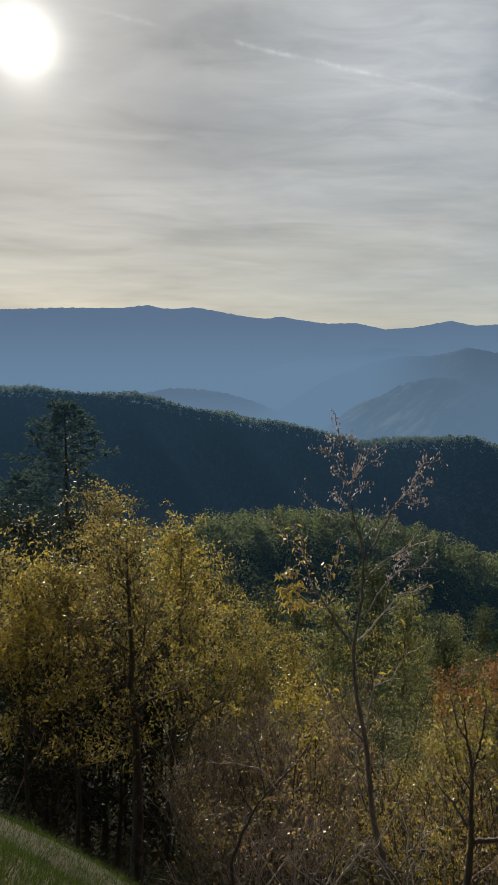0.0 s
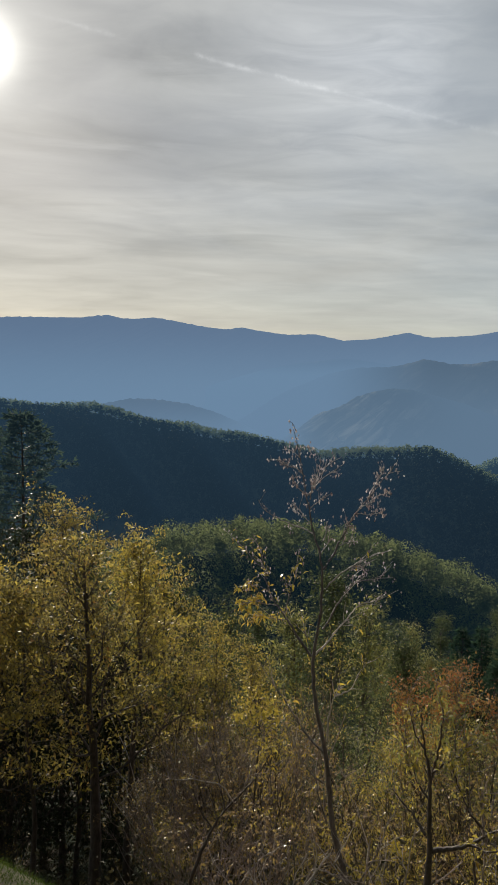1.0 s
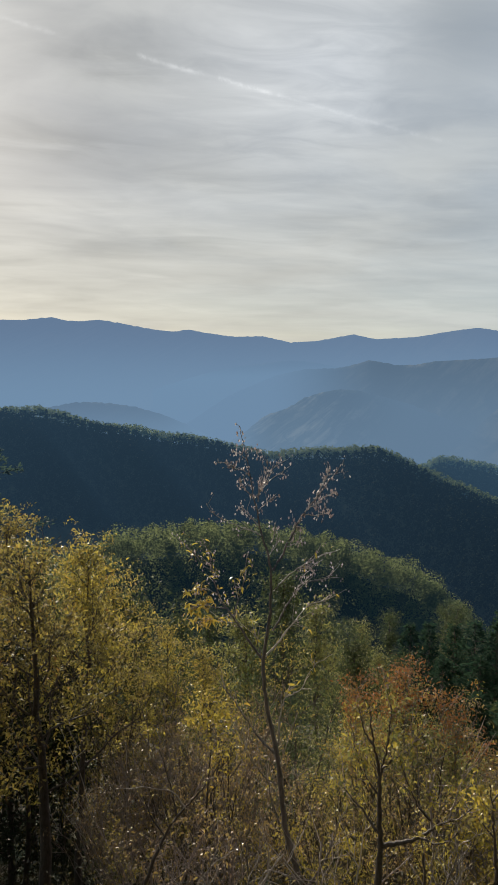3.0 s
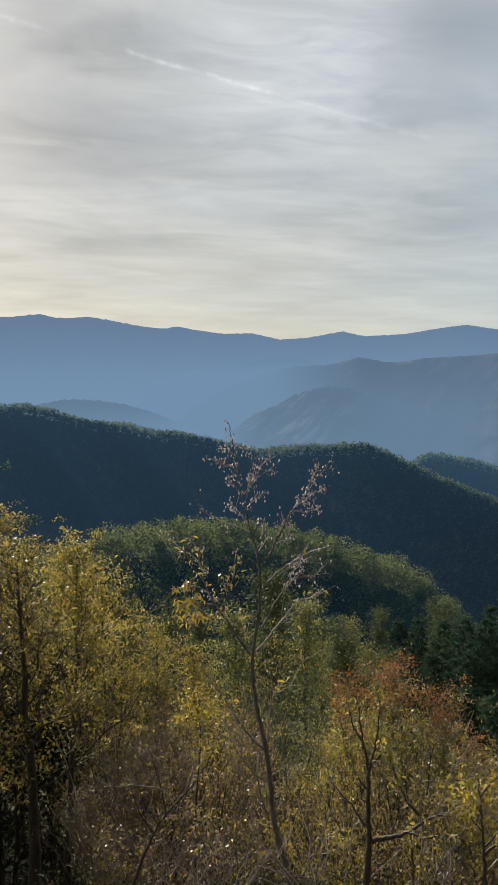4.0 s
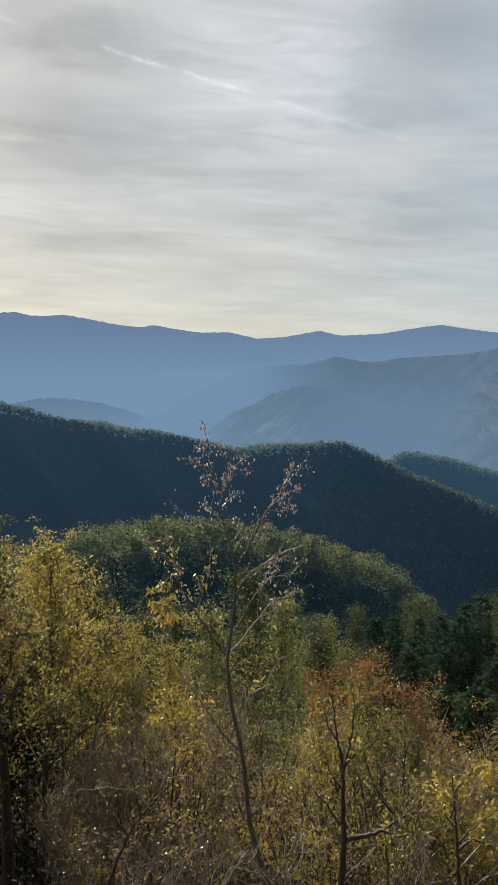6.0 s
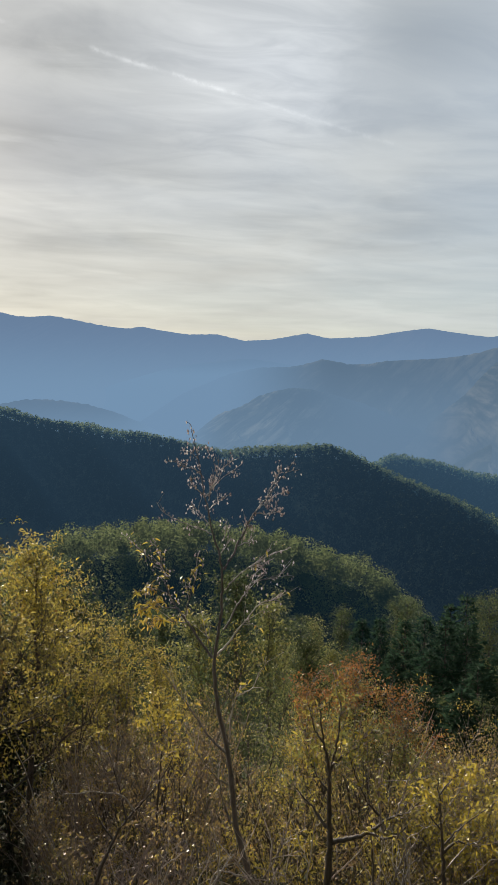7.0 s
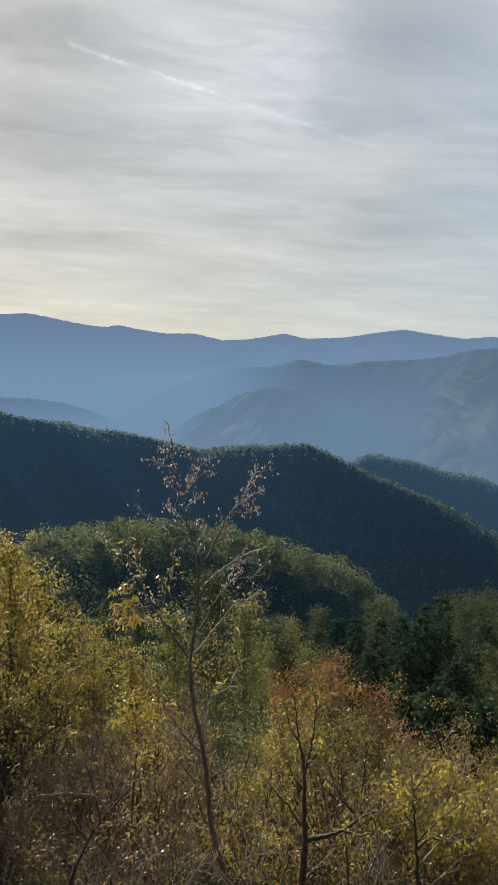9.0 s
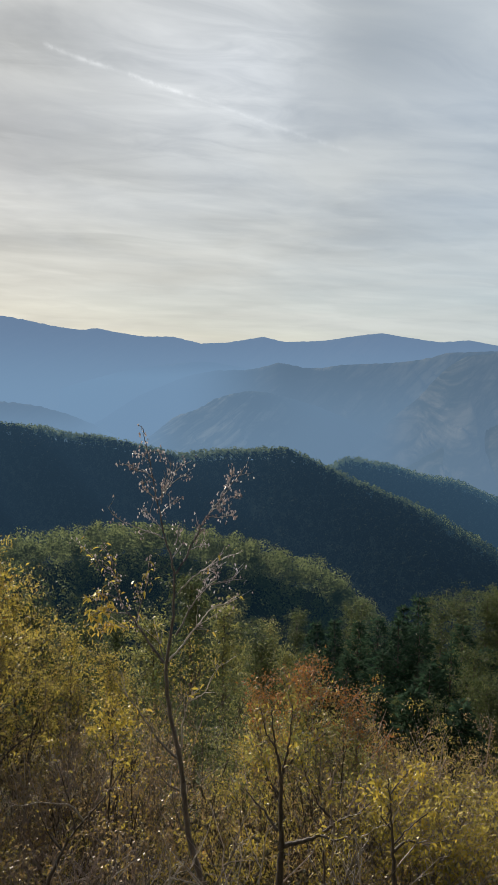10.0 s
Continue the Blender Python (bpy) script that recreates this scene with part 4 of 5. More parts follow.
    t.limb([(5.12, -18.51), (4.18, -18.04), (3.22, -18.1), (2.74, -18.53)], 0.004, 0.3, 7, 0.12, dry=11, golden=49)
    t.limb([(4.76, -16.71), (4.01, -16.33), (3.27, -15.23), (2.52, -14.75)], 0.004, 0.2, 5, 0.12, dry=18, golden=14)
    t.limb([(6.93, -20.84), (5.87, -20.74), (4.62, -20.53), (3.18, -20.75)], 0.005, 0.2, 8, 0.14, golden=94)
    t.limb([(8.85, -23.2), (8.47, -22.08), (7.89, -21.03)], 0.005, 0.2, 5, 0.14, golden=13)
    # lower limbs
    t.limb([(10.11, -30.42), (8.93, -29.64), (7.66, -28.15), (6.54, -26.66), (5.43, -25.48), (4.43, -24.02)], 0.013, 0.3, 10, 0.24, golden=22)
    t.limb([(10.36, -29.64), (10.46, -27.95), (10.75, -26.89), (11.0, -26.27), (11.38, -25.6)], 0.010, -0.15, 6, 0.16, pale, golden=6)
    t.limb([(10.95, -26.35), (11.73, -26.14), (12.51, -25.7), (12.99, -24.48), (13.9, -23.56)], 0.007, -0.2, 8, 0.18, pale, golden=13)
    t.limb([(10.21, -32.54), (9.22, -32.12), (8.18, -31.04), (7.05, -29.62)], 0.009, -0.2, 8, 0.2, golden=13)
    t.limb([(10.51, -35.12), (9.71, -33.4), (9.32, -31.63)], 0.012, 0.2, 6, 0.2, golden=9)
    t.limb([(12.6, -39.0), (13.45, -38.44), (14.88, -36.73), (15.6, -35.11), (16.12, -33.59)], 0.012, -0.3, 9, 0.22, golden=13)
    t.foliage("dry", LEAF_DRY, 0.036, "curled dry brown leaves", leaves, droop=2.4, width=0.55, fold=0.7)
    t.foliage("golden", LEAF_GOLD, 0.085, "last golden-yellow leaves", arched, width=0.27)


slender_tree()


def tall_for(az, r, el):
    """Height of a tree at an azimuth and distance whose top is seen at an elevation."""
    x, y = r * math.sin(radians(az)), r * math.cos(radians(az))
    return EYE + r * math.tan(radians(el)) - float(land(x, y)) + 0.1


YELLOW = "yellow autumn trees"
YL = {LEAF_YELLOW: "golden-yellow autumn tree with thin dark trunk on the slope", LEAF_AMBER: "amber-brown autumn tree with thin dark trunk on the slope",
      LEAF_OLIVE: "olive and yellow autumn tree with thin trunk on the slope"}
for i, (az, r, el, spread, foliage, mat) in enumerate([
        (-10.3, 12.4, -12.6, 1.9, 5200, LEAF_AMBER),
        (-11.8, 17.8, -10.2, 2.2, 9000, LEAF_AMBER),
        (-7.2, 15.0, -13.0, 1.9, 8000, LEAF_YELLOW),
        (-3.6, 19.4, -15.8, 2.2, 8500, LEAF_YELLOW),
        (-19.5, 14.2, -15.4, 2.2, 10000, LEAF_YELLOW),
        (-15.4, 13.4, -16.5, 1.9, 8000, LEAF_AMBER),
        (-24.5, 15.0, -15.6, 2.4, 8000, LEAF_AMBER),
        (0.2, 21.5, -20.4, 2.0, 7000, LEAF_YELLOW),
        (-7.8, 21.0, -15.0, 2.4, 8000, LEAF_OLIVE),
        (4.0, 22.5, -22.2, 2.2, 8000, LEAF_YELLOW),
        (-5.4, 23.5, -17.6, 2.3, 8000, LEAF_YELLOW),
        (-1.6, 25.5, -19.6, 2.3, 8000, LEAF_YELLOW),
]):
    h = tall_for(az, r, el) - 0.7
    broadleaf("autumn_tree", YL[mat], "tree", stand(az, r), 100 + i, h, (0.14, 0.08, 0.10)[i] if i < 3 else 0.075, spread, 0.46 if az < -14 else (0.42 if az < -6 else 0.2), 26, 10, int(foliage * 0.75),
              0.092, mat, BARK, (0.02 * (i % 3 - 1), 0.0), group=YELLOW, top=0.3, jitter=0.13, shape=arched, tuft=9, stout=0.26)

def crooked_tree():
    """Grey-brown tree close by, its long low limb twisted, few leaves left."""
    t = Grown("crooked_tree", "crooked grey-brown tree with twisted low limb and golden leaves", 19.3, 6.4, 31, BARK, TWIG)
    t.trunk([(19.2, -40.5), (19.24, -38.67), (19.34, -36.77), (19.41, -35.76), (19.27, -34.28), (19.21, -31.66), (19.09, -30.6), (18.73, -29.54), (18.46, -28.06), (18.29, -27.03)], 0.042, 0.006, 0.060, 0.1)
    t.limb([(19.25, -31.47), (19.52, -30.57), (19.95, -28.71), (20.1, -26.82), (19.78, -25.54)], 0.012, 0.1, 9, 0.16, golden=110, olive=44)
    t.limb([(19.4, -35.9), (21.24, -35.45), (22.57, -35.13), (23.68, -34.33), (24.79, -33.76), (26.07, -33.34), (27.08, -32.36)], 0.022, 0.2, 9, 0.18, BARK, golden=66)
    t.limb([(22.76, -35.04), (24.19, -35.25), (25.34, -34.78), (26.14, -33.9)], 0.010, -0.2, 6, 0.15, BARK, golden=35)
    t.limb([(23.68, -34.33), (23.54, -32.98), (23.36, -31.97), (23.96, -30.33)], 0.010, 0.1, 10, 0.2, TWIG, golden=53)
    t.limb([(23.52, -33.81), (22.51, -33.09), (21.36, -31.28), (20.84, -29.99)], 0.010, -0.1, 10, 0.2, golden=57, olive=22)
    t.limb([(24.93, -33.71), (25.43, -32.49), (25.75, -31.34), (26.53, -30.12)], 0.009, 0.2, 10, 0.2, TWIG, golden=44)
    t.limb([(19.05, -34.98), (18.0, -33.87), (16.86, -33.06), (15.91, -32.25)], 0.013, 0.3, 9, 0.2, golden=48, olive=22)
    t.limb([(19.43, -30.92), (20.42, -30.11), (21.54, -29.58), (22.32, -28.69)], 0.010, -0.2, 9, 0.18, BARK, golden=66, olive=44)
    t.limb([(19.24, -32.78), (18.2, -31.81), (17.69, -30.55), (16.99, -29.5)], 0.010, 0.2, 10, 0.18, golden=88, olive=35)
    t.limb([(18.7, -29.4), (17.9, -28.6), (17.5, -27.4), (17.2, -26.6)], 0.008, 0.2, 8, 0.15, golden=101)
    t.limb([(23.2, -40.5), (23.31, -38.25), (23.03, -35.98), (22.81, -34.96), (23.05, -33.87)], 0.014, 0.2, 7, 0.2, golden=26)
    t.limb([(23.5, -40.5), (23.73, -37.93), (23.89, -35.88), (23.93, -34.62)], 0.010, -0.2, 6, 0.2, TWIG, golden=22)
    t.foliage("golden", LEAF_YELLOW, 0.055, "last golden leaves")
    t.foliage("olive", LEAF_OLIVE, 0.055, "olive-green leaves")


crooked_tree()

# small trees behind it whose tips have turned red
for az, r, el, spread, n, share, seed in ((17.7, 11.0, -24.6, 0.75, 3600, 0.16, 31), (19.6, 11.4, -23.8, 0.9, 4000, 0.20, 32), (21.4, 11.0, -23.2, 0.9, 3800, 0.12, 36), (23.4, 11.4, -24.7, 0.9, 3600, 0.11, 33), (25.1, 11.2, -26.2, 0.75, 3000, 0.11, 35), (27.0, 11.8, -28.4, 0.8, 2000, 0.08, 34)):
    broadleaf("red_tree", "small tree with red and rust-coloured tips over gold and olive", "tree", stand(az, r), seed, tall_for(az, r, el), 0.035, spread, 0.35, 22, 7, n, 0.052,
              LEAF_YELLOW if az < 20 else LEAF_OLIVE, BARK_GREY, group="red-tipped trees on the near slope", jitter=0.085, top=0.6, second=LEAF_RED, share=share, stems=1, shape=arched, tuft=8, rise=(0.4, 1.0), exact=True)


# green and olive trees behind, lower on the slope
GREEN = "green trees lower on the slope"
GREEN_AHEAD = [
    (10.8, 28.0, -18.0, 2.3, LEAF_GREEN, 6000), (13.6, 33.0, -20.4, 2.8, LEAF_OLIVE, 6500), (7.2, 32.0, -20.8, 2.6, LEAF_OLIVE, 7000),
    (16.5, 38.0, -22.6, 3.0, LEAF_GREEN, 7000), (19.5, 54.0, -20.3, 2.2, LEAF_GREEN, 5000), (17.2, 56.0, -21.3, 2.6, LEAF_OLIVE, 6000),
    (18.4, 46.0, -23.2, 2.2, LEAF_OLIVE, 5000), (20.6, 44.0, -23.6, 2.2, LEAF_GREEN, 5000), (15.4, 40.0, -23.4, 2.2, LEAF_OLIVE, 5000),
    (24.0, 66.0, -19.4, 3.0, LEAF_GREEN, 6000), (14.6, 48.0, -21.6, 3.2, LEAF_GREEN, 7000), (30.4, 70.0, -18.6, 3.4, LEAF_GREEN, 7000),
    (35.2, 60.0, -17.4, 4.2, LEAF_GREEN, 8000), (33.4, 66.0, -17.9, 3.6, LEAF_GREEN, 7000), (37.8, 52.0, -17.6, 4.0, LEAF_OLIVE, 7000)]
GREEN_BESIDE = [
    (28.6, 34.0, -29.0, 2.4, LEAF_SHADED, 5000), (32.4, 36.0, -28.8, 2.6, LEAF_GREEN, 5000), (36.0, 42.0, -24.6, 3.0, LEAF_GREEN, 7000),
    (4.4, 40.0, -20.9, 2.8, LEAF_GREEN, 6000), (1.6, 36.0, -20.6, 2.8, LEAF_GREEN, 6000), (-26, 24, -14.5, 3.0, LEAF_SHADED, 9000),
    (-22, 22, -14.8, 2.8, LEAF_SHADED, 6500), (-18, 25, -13.6, 2.8, LEAF_SHADED, 6500), (-14.4, 22, -13.4, 2.6, LEAF_SHADED, 6500),
    (-10.8, 25, -15.5, 2.6, LEAF_GREEN, 9000), (-6.8, 27, -19.0, 2.6, LEAF_GREEN, 9000), (-29, 18, -15.5, 2.8, LEAF_SHADED, 8000),
    (-13.0, 19.5, -22.5, 2.8, LEAF_SHADED, 6000), (-8.6, 20.5, -24.5, 2.6, LEAF_SHADED, 5000), (-17.6, 20.0, -23.5, 2.8, LEAF_SHADED, 6000)]
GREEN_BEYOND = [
    (-17, 18, -18.5, 2.4, LEAF_SHADED, 8000), (-3.2, 26, -18.6, 2.6, LEAF_GREEN, 8000), (25.0, 34.0, -28.8, 2.6, LEAF_SHADED, 6000),
    (22.0, 36.0, -26.0, 2.6, LEAF_SHADED, 6000), (39.5, 44.0, -22.0, 3.4, LEAF_OLIVE, 6000), (24.7, 54.0, -19.0, 2.0, LEAF_GREEN, 5000),
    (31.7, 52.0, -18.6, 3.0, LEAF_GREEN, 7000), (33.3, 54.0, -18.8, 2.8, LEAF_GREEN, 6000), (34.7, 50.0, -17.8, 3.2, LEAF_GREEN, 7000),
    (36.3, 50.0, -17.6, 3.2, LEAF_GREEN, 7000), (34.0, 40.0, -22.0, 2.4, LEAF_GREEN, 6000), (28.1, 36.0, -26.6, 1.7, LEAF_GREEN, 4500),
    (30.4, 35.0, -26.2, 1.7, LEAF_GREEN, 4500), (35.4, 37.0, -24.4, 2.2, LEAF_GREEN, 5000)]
# mostly hidden trees at negative azimuth, added to block sun and fill dark gaps
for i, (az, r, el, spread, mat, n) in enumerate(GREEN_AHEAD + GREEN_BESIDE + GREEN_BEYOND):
    broadleaf("green_tree", "green broadleaf tree among autumn trees, coloured dark as in shade" if mat is LEAF_SHADED else "green broadleaf tree turning olive, on the slope below" if mat is LEAF_GREEN else "olive-yellow broadleaf tree on the slope below", "tree",
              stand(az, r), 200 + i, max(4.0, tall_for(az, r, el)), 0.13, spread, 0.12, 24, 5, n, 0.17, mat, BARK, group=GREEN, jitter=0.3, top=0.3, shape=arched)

def stand_palette(az, el, i):
    """Which foliage grows where on the near slope, and how thick."""
    if az < 6:
        return (LEAF_BROWN, 0.36) if el < -29.5 else ((LEAF_BROWN, 0.6) if el < -25.2 else (LEAF_YELLOW, 0.9))
    if az < 14.5:
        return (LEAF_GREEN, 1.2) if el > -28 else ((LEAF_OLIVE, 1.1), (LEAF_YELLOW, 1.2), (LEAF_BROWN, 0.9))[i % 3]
    if az < 18:
        return (LEAF_OLIVE, 1.2) if i % 3 else (LEAF_YELLOW, 1.1)
    if az < 27.5:
        return ((LEAF_BROWN, 0.9), (LEAF_YELLOW, 1.1), (LEAF_BROWN, 0.8), (LEAF_YELLOW, 1.0))[i % 4]
    return (LEAF_BROWN, 0.7) if i % 2 else (LEAF_YELLOW, 0.9)


COLOUR = {LEAF_YELLOW: "yellow", LEAF_OLIVE: "olive", LEAF_BROWN: "brown", LEAF_GREEN: "green"}
YOUNG = "young trees on the middle slope"
for i in range(26):
    az = -9 + 49 * ((i * 0.618 + 0.3) % 1)
    r = 18 + (i * 7 % 26) * 0.55
    el = -24.5 - 3.5 * ((i * 0.37) % 1) - (2.5 if az > 14 else 0) - (2.2 if az > 24 else 0)
    mat, thick = stand_palette(az, el, i)
    broadleaf("young_tree", "slim young tree with " + COLOUR[mat] + " autumn leaves on the slope", "tree",
              stand(az, r), 260 + i, max(2.5, tall_for(az, r, el)), 0.045, 1.9, 0.08, 24, 6, int(3600 * thick), 0.078, mat, BARK,
              group=YOUNG, shape=arched, tuft=9, jitter=0.15, top=0.5, stems=2)
for az, r, el, n in ((4.0, 9.6, -25.2, 620), (6.4, 10.6, -29.8, 300)):
    broadleaf("golden_bush", "small bush with bright golden-yellow leaves", "shrub", stand(az, r), int(700 + az * 10), tall_for(az, r, el), 0.022, 0.36, 0.84, 14, 8, n, 0.066, LEAF_GOLD, BARK, shape=arched,
              stems=1, jitter=0.13, top=0.8, exact=True)

PINES = "dark conifers on the slope"
for i, (az, r, el, spread) in enumerate([(21.2, 52, -20.6, 2.6), (22.9, 50, -20.4, 2.6), (26.4, 46, -20.0, 3.2), (28.0, 45, -19.8, 3.4), (24.8, 48, -20.4, 3.0), (29.8, 44, -20.4, 3.2), (27.0, 42, -22.6, 2.8), (23.8, 43, -23.0, 2.6), (30.8, 41, -23.0, 2.8), (26.6, 33, -25.4, 2.2), (29.6, 34, -25.0, 2.4), (33.4, 34, -25.6, 2.4),
                                      (29.7, 48, -18.1, 2.8), (28.3, 52, -18.8, 2.4), (36.6, 56, -17.8, 3.2), (33.2, 48, -19.8, 3.2), (32.4, 44, -22.0, 3.0), (35.0, 46, -21.4, 3.2), (38.0, 58, -18.0, 3.0)]):
    conifer("pine_tree", "dark green pine with dense needles among broadleaf trees", stand(az, r), 300 + i, tall_for(az, r, el), spread, NEEDLES, group=PINES)
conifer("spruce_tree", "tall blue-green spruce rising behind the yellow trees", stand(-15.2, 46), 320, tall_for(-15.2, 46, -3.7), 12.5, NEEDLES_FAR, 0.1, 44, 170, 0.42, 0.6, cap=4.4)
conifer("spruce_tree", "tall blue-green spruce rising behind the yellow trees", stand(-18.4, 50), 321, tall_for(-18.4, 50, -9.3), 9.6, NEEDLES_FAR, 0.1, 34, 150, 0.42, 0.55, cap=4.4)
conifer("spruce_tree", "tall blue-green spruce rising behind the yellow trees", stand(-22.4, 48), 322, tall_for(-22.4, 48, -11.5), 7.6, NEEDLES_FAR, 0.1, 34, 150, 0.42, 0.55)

# shrubs: brown twiggy thicket in front, yellow bush on the near slope
THICKET = "thicket on the near slope"
plan = random.Random(4)
for i in range(40):
    az = -24 + 64 * ((i * 0.618) % 1)
    r = [7.6, 9.4, 11.6, 13.8, 16.5][i % 5] + plan.uniform(-0.6, 0.6)
    if az < -6 and r < 15 or 7 < az < 24 and r < 9.2:
        continue
    el = {0: -36.5, 1: -34, 2: -31.5, 3: -29.0, 4: -27}[i % 5] + plan.uniform(-1.2, 1.4)
    h = min(5.5, max(1.2, tall_for(az, r, el)))
    mat, thick = stand_palette(az, el, i)
    broadleaf("shrub", "twiggy shrub with sparse " + COLOUR[mat] + " autumn leaves", "shrub", stand(az, r), 400 + i, h, 0.016 + 0.003 * h, 0.75 + 0.22 * h, 0.12, 25, 7,
              int((900 + 330 * h) * thick), 0.062, mat, TWIG if i % 3 else BARK, group=THICKET, shape=arched, tuft=7, stems=5, rise=(0.5, 1.1), jitter=0.09, top=0.5)
for i, (az, r, el) in enumerate([(29.4, 8.8, -31.2), (32.0, 9.2, -30.8), (35.0, 9.8, -30.2), (37.6, 10.2, -29.4)]):
    broadleaf("yellow_bush", "loose bush with bright yellow-green leaves", "shrub", stand(az, r), 460 + i, tall_for(az, r, el), 0.04, 1.0, 0.3, 20, 10,
              1700, 0.075, LEAF_YELLOW, BARK_GREY, exact=True, shape=arched, tuft=9, stems=3, rise=(0.4, 1.0), jitter=0.10, top=0.5)


for i, (az, r, el) in enumerate([(-3.4, 14.0, -26.2), (-0.4, 15.0, -25.0), (2.2, 14.2, -25.8), (4.8, 15.0, -26.4), (7.2, 13.0, -28.0), (-1.6, 12.0, -29.0), (1.2, 11.6, -29.6), (4.0, 12.0, -29.4), (-4.6, 11.6, -30.5),
                                 (22.6, 9.6, -29.6), (25.2, 10.2, -29.8), (27.6, 10.6, -30.8), (16.2, 10.4, -30.6)]):
    broadleaf("shrub", "tangled brown shrub of mauve twigs with few dry leaves", "shrub", stand(az, r), 600 + i, tall_for(az, r, el), 0.022, 1.1, 0.25, 40, 10,
              1100, 0.055, LEAF_BROWN, (BARK, BARK_GREY, TWIG)[i % 3], group=THICKET, shape=arched, tuft=5, stems=6, rise=(0.6, 1.2), jitter=0.08, top=0.6)


EDGE = "low leafy shrubs at the near edge"
for i, (az, r, el) in enumerate([(14.6, 8.6, -33.6), (16.8, 8.2, -35.0), (21.0, 8.4, -33.4), (23.6, 8.0, -35.4), (25.6, 8.6, -33.8), (12.0, 9.2, -34.0), (18.6, 9.2, -32.4), (5.6, 9.6, -33.0), (1.6, 9.2, -34.6), (-2.6, 9.6, -34.2), (8.4, 9.0, -35.0), (27.6, 8.0, -36.0)]):
    mat = (LEAF_YELLOW, LEAF_GOLD, LEAF_BROWN)[i % 3]
    broadleaf("shrub", "low shrub with " + ("yellow", "golden", "brown")[i % 3] + " leaves over dark stems", "shrub", stand(az, r), 640 + i, max(0.8, tall_for(az, r, el)), 0.016, 0.7, 0.3, 18, 7,
              520 if mat is LEAF_GOLD else 900, 0.054, mat, BARK, group=EDGE, shape=arched, tuft=7, stems=3, rise=(0.4, 1.1), jitter=0.08, top=0.6, exact=True)


def leaning_shrub():
    """Dark shrub that leans over, with pale dead boughs at its foot."""
    t = Grown("leaning_shrub", "leaning bare shrub with dark stems and pale dead boughs", -0.8, 7.2, 41, BARK, TWIG)
    t.trunk([(-1.64, -38.8), (-0.39, -36.6), (0.85, -34.98), (2.56, -33.68), (4.03, -32.48), (5.01, -31.4), (5.6, -30.47)], 0.022, 0.004, 0.03)
    t.limb([(1.43, -34.5), (1.17, -33.21), (0.72, -31.69), (-0.01, -29.93)], 0.009, 0.2, 10, 0.2, golden=20)
    t.limb([(2.56, -33.68), (3.3, -32.81), (3.89, -31.61), (4.19, -30.21)], 0.007, -0.2, 9, 0.2, TWIG, golden=26)
    t.limb([(0.35, -35.64), (-0.81, -34.3), (-1.49, -32.97), (-1.55, -31.86)], 0.008, 0.2, 9, 0.2, golden=16)
    t.limb([(2.22, -33.95), (1.18, -32.75), (-1.0, -32.4), (-3.79, -32.27)], 0.007, -0.3, 7, 0.16, TWIG_PALE_LIT)
    t.limb([(1.6, -40.2), (2.72, -39.21), (3.82, -38.13), (4.96, -37.35), (5.96, -36.99), (6.95, -36.51)], 0.007, -0.2, 7, 0.14, TWIG_PALE_LIT)
    t.limb([(4.96, -37.35), (4.52, -36.98), (4.28, -36.63)], 0.004, -0.1, 4, 0.1, TWIG_PALE_LIT)
    t.limb([(5.9, -39.6), (6.7, -38.71), (7.3, -37.96), (7.0, -37.1), (7.35, -36.59)], 0.005, -0.1, 5, 0.12, TWIG_PALE_LIT)
    t.limb([(8.2, -39.6), (9.3, -37.84), (10.71, -38.12), (11.97, -38.29), (12.77, -38.18)], 0.008, -0.1, 7, 0.14, TWIG_PALE_LIT)
    t.foliage("golden", LEAF_YELLOW, 0.055, "few yellow leaves")


leaning_shrub()


def yellow_tree():
    """Small forked tree with bright yellow leaves and a long level limb."""
    t = Grown("yellow_tree", "small forked tree with bright yellow leaves and level limb", 29.3, 7.6, 43, BARK, TWIG)
    t.trunk([(29.4, -39.6), (29.16, -38.11), (28.97, -36.49), (28.75, -35.16), (28.57, -33.44), (28.35, -32.03), (28.2, -30.94)], 0.036, 0.005, 0.05, 0.12)
    t.limb([(28.82, -35.5), (29.61, -34.86), (30.06, -34.61), (30.74, -34.71), (31.64, -34.69), (33.68, -34.03)], 0.016, 0.2, 8, 0.2, golden=40)
    t.limb([(28.63, -33.78), (29.25, -32.44), (30.09, -31.22), (31.26, -29.88)], 0.007, -0.3, 7, 0.2, TWIG_PALE_LIT, golden=90)
    t.limb([(28.6, -34.14), (27.44, -33.24), (26.49, -32.83)], 0.008, 0.2, 8, 0.2, golden=70)
    t.limb([(28.35, -32.03), (29.38, -30.77), (30.32, -29.9)], 0.008, 0.2, 9, 0.22, golden=110)
    t.limb([(28.71, -35.17), (30.01, -33.92), (31.74, -32.57), (33.0, -31.63)], 0.009, 0.3, 9, 0.22, golden=90)
    t.limb([(28.5, -33.09), (27.62, -32.13), (27.33, -31.06)], 0.008, -0.2, 8, 0.2, golden=90)
    t.foliage("golden", LEAF_GOLD, 0.068, "bright yellow leaves")


yellow_tree()

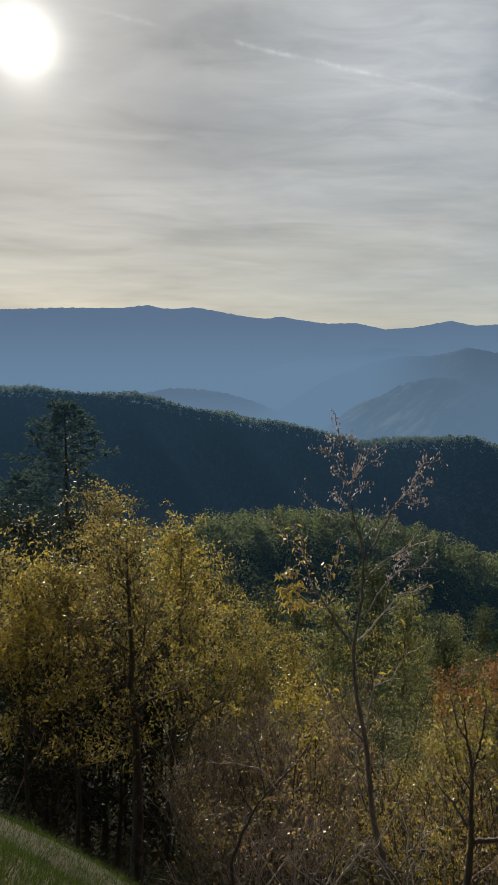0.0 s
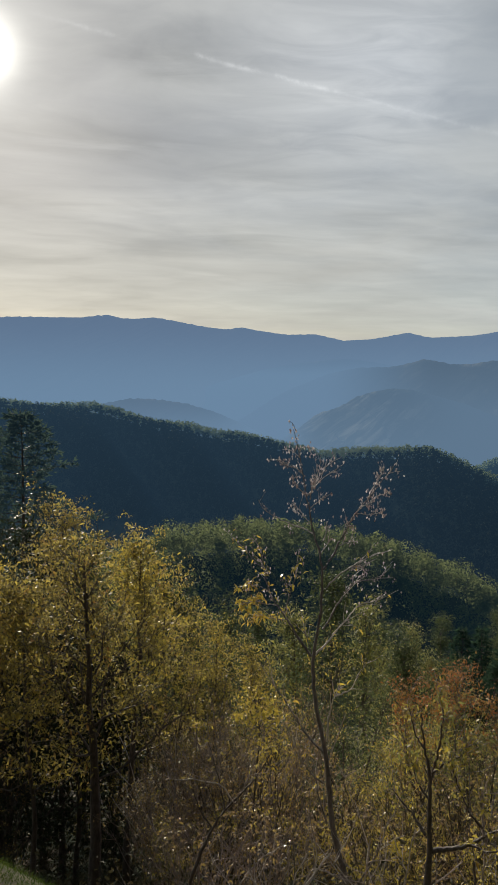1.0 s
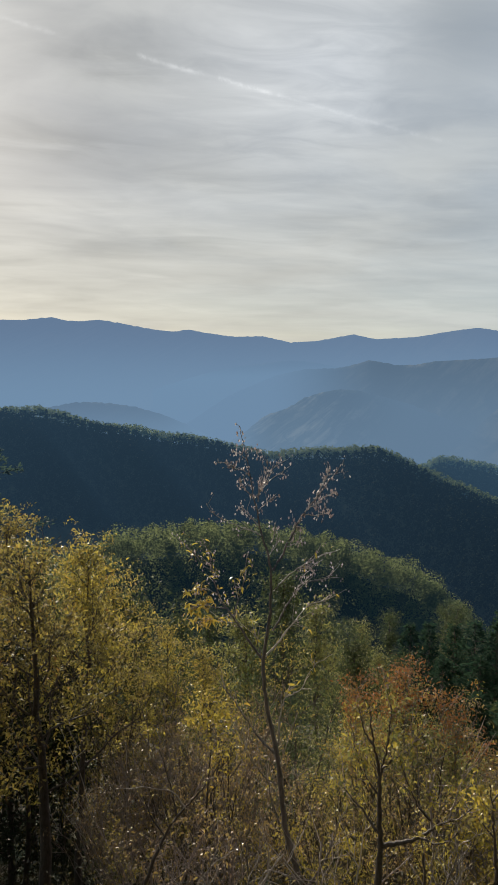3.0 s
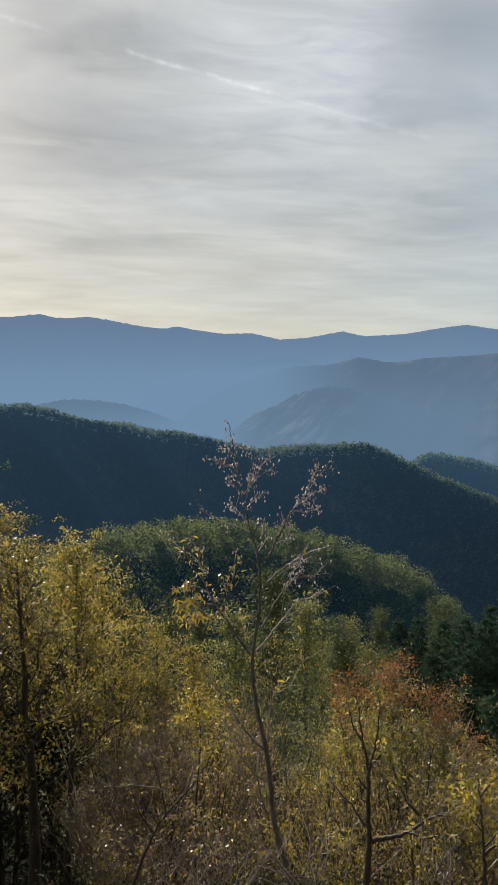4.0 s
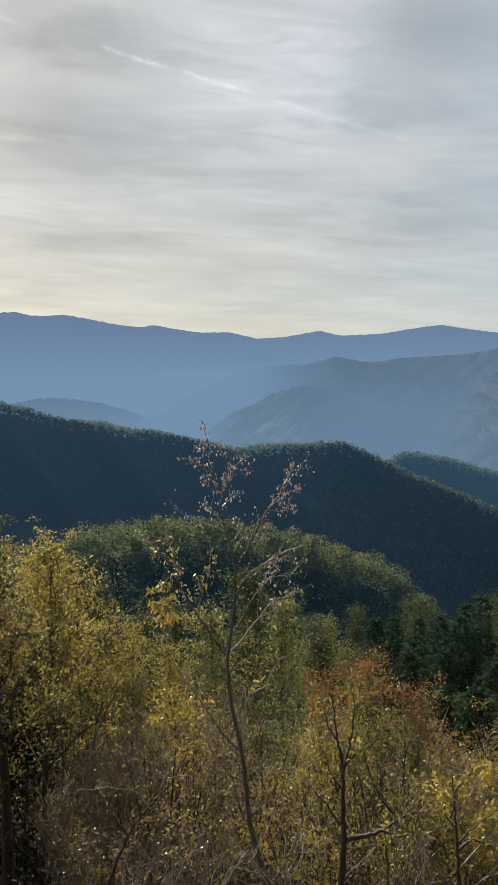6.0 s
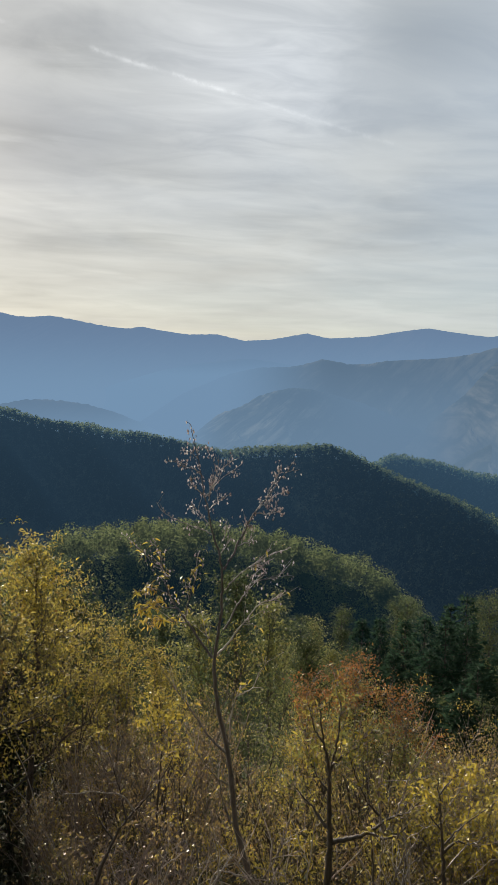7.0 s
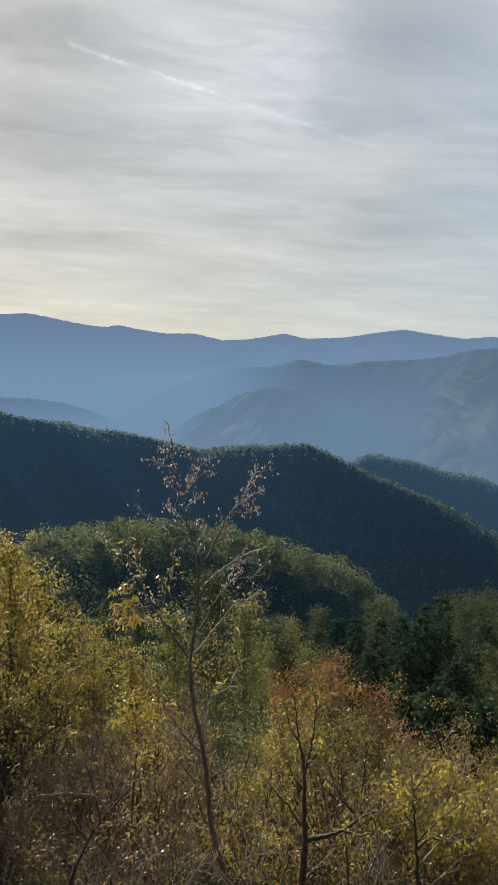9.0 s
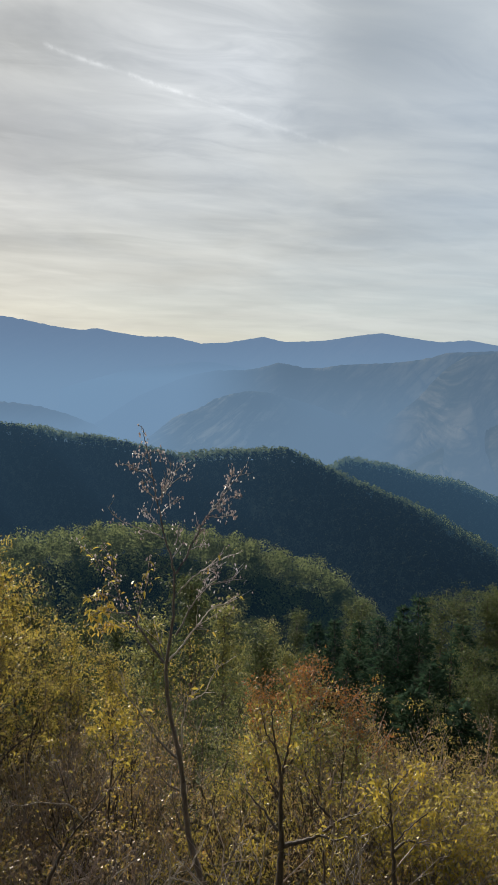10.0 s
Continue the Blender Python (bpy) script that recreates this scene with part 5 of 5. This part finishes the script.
BARE = "bare saplings and dead wood on the near slope"
for i, (az, r, el, lean) in enumerate([(4.2, 6.6, -37.0, 0.3), (8.0, 7.0, -36.2, -0.2), (13.6, 6.8, -36.6, 0.4), (16.4, 7.6, -33.8, -0.3), (23.2, 6.6, -35.0, 0.35), (-1.4, 7.8, -35.6, 0.3),
                                      (27.0, 7.4, -33.6, -0.2), (6.2, 10.4, -30.4, -0.3), (1.6, 11.0, -29.4, 0.3), (-3.4, 12.0, -28.6, -0.2), (22.6, 9.0, -30.6, 0.2), (17.0, 10.5, -30.6, -0.2)]):
    broadleaf("bare_sapling", "bare pale grey sapling with crooked forking twigs", "sapling", stand(az, r), 520 + i, max(0.9, tall_for(az, r, el)), 0.014, 0.9, 0.2, 9, 4,
              0, bark=(TWIG_PALE_LIT, BARK_GREY, TWIG)[i % 3], lean=(lean, 0.0), rise=(0.1, 0.9), group=BARE, stems=3, top=0.7, split=True)


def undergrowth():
    """Low brambles and saplings closing the ground under the trees, coloured dark for shade."""
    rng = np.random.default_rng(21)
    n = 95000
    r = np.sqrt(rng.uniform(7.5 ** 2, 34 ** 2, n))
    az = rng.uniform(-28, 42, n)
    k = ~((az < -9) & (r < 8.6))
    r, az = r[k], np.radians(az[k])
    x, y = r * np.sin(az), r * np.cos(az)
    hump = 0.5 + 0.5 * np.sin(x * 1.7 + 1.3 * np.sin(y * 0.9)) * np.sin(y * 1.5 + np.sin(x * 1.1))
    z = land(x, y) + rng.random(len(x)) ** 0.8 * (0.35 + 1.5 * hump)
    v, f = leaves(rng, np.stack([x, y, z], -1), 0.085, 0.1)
    tagged(new("undergrowth", mesh_of("undergrowth", v, f, UNDER_SHADED)), "tangled brambles and leaves on the forest floor, coloured dark as in shade", "undergrowth", kind="stuff")


undergrowth()


def grass_bank():
    rng = np.random.default_rng(9)
    n = 84000
    r = rng.uniform(0.7, 7.2, n) + rng.normal(size=n) * 0.3
    az = np.radians(rng.uniform(-56, -6, n) + rng.normal(size=n) * 6 * (3.5 / np.maximum(np.abs(r), 0.6)))
    x, y = r * np.sin(az), r * np.cos(az)
    z = land(x, y)
    tuft = 0.5 + 0.5 * np.sin(x * 4.1 + 2 * np.sin(y * 2.3)) * np.sin(y * 3.7 + np.sin(x * 2.9))
    L = 0.03 + (0.04 + 0.08 * tuft) * rng.random(n) ** 1.6
    lean = rng.normal(size=(n, 2)) * 0.5 + np.array([0.35, 0.15])
    w = rng.uniform(0.0015, 0.0035, n)
    a = rng.uniform(0, 6.28, n)
    side = np.stack([np.cos(a) * w, np.sin(a) * w, 0 * w], -1)
    p0 = np.stack([x, y, z - 0.02], -1)
    p1 = p0 + np.stack([lean[:, 0] * L * 0.35, lean[:, 1] * L * 0.35, L * 0.65], -1)
    p2 = p0 + np.stack([lean[:, 0] * L, lean[:, 1] * L, L * 0.85], -1)
    v = np.stack([p0 - side, p0 + side, p1 + side * 0.7, p1 - side * 0.7, p2], 1).reshape(-1, 3)
    i = np.arange(n)[:, None] * 5
    f = np.concatenate([i + [0, 1, 2], i + [0, 2, 3], i + [3, 2, 4]], 1).reshape(-1, 3)
    tagged(new("grass", mesh_of("grass", v, f, GRASS)), "soft tufted green grass on the near bank", "grass", kind="stuff")


grass_bank()
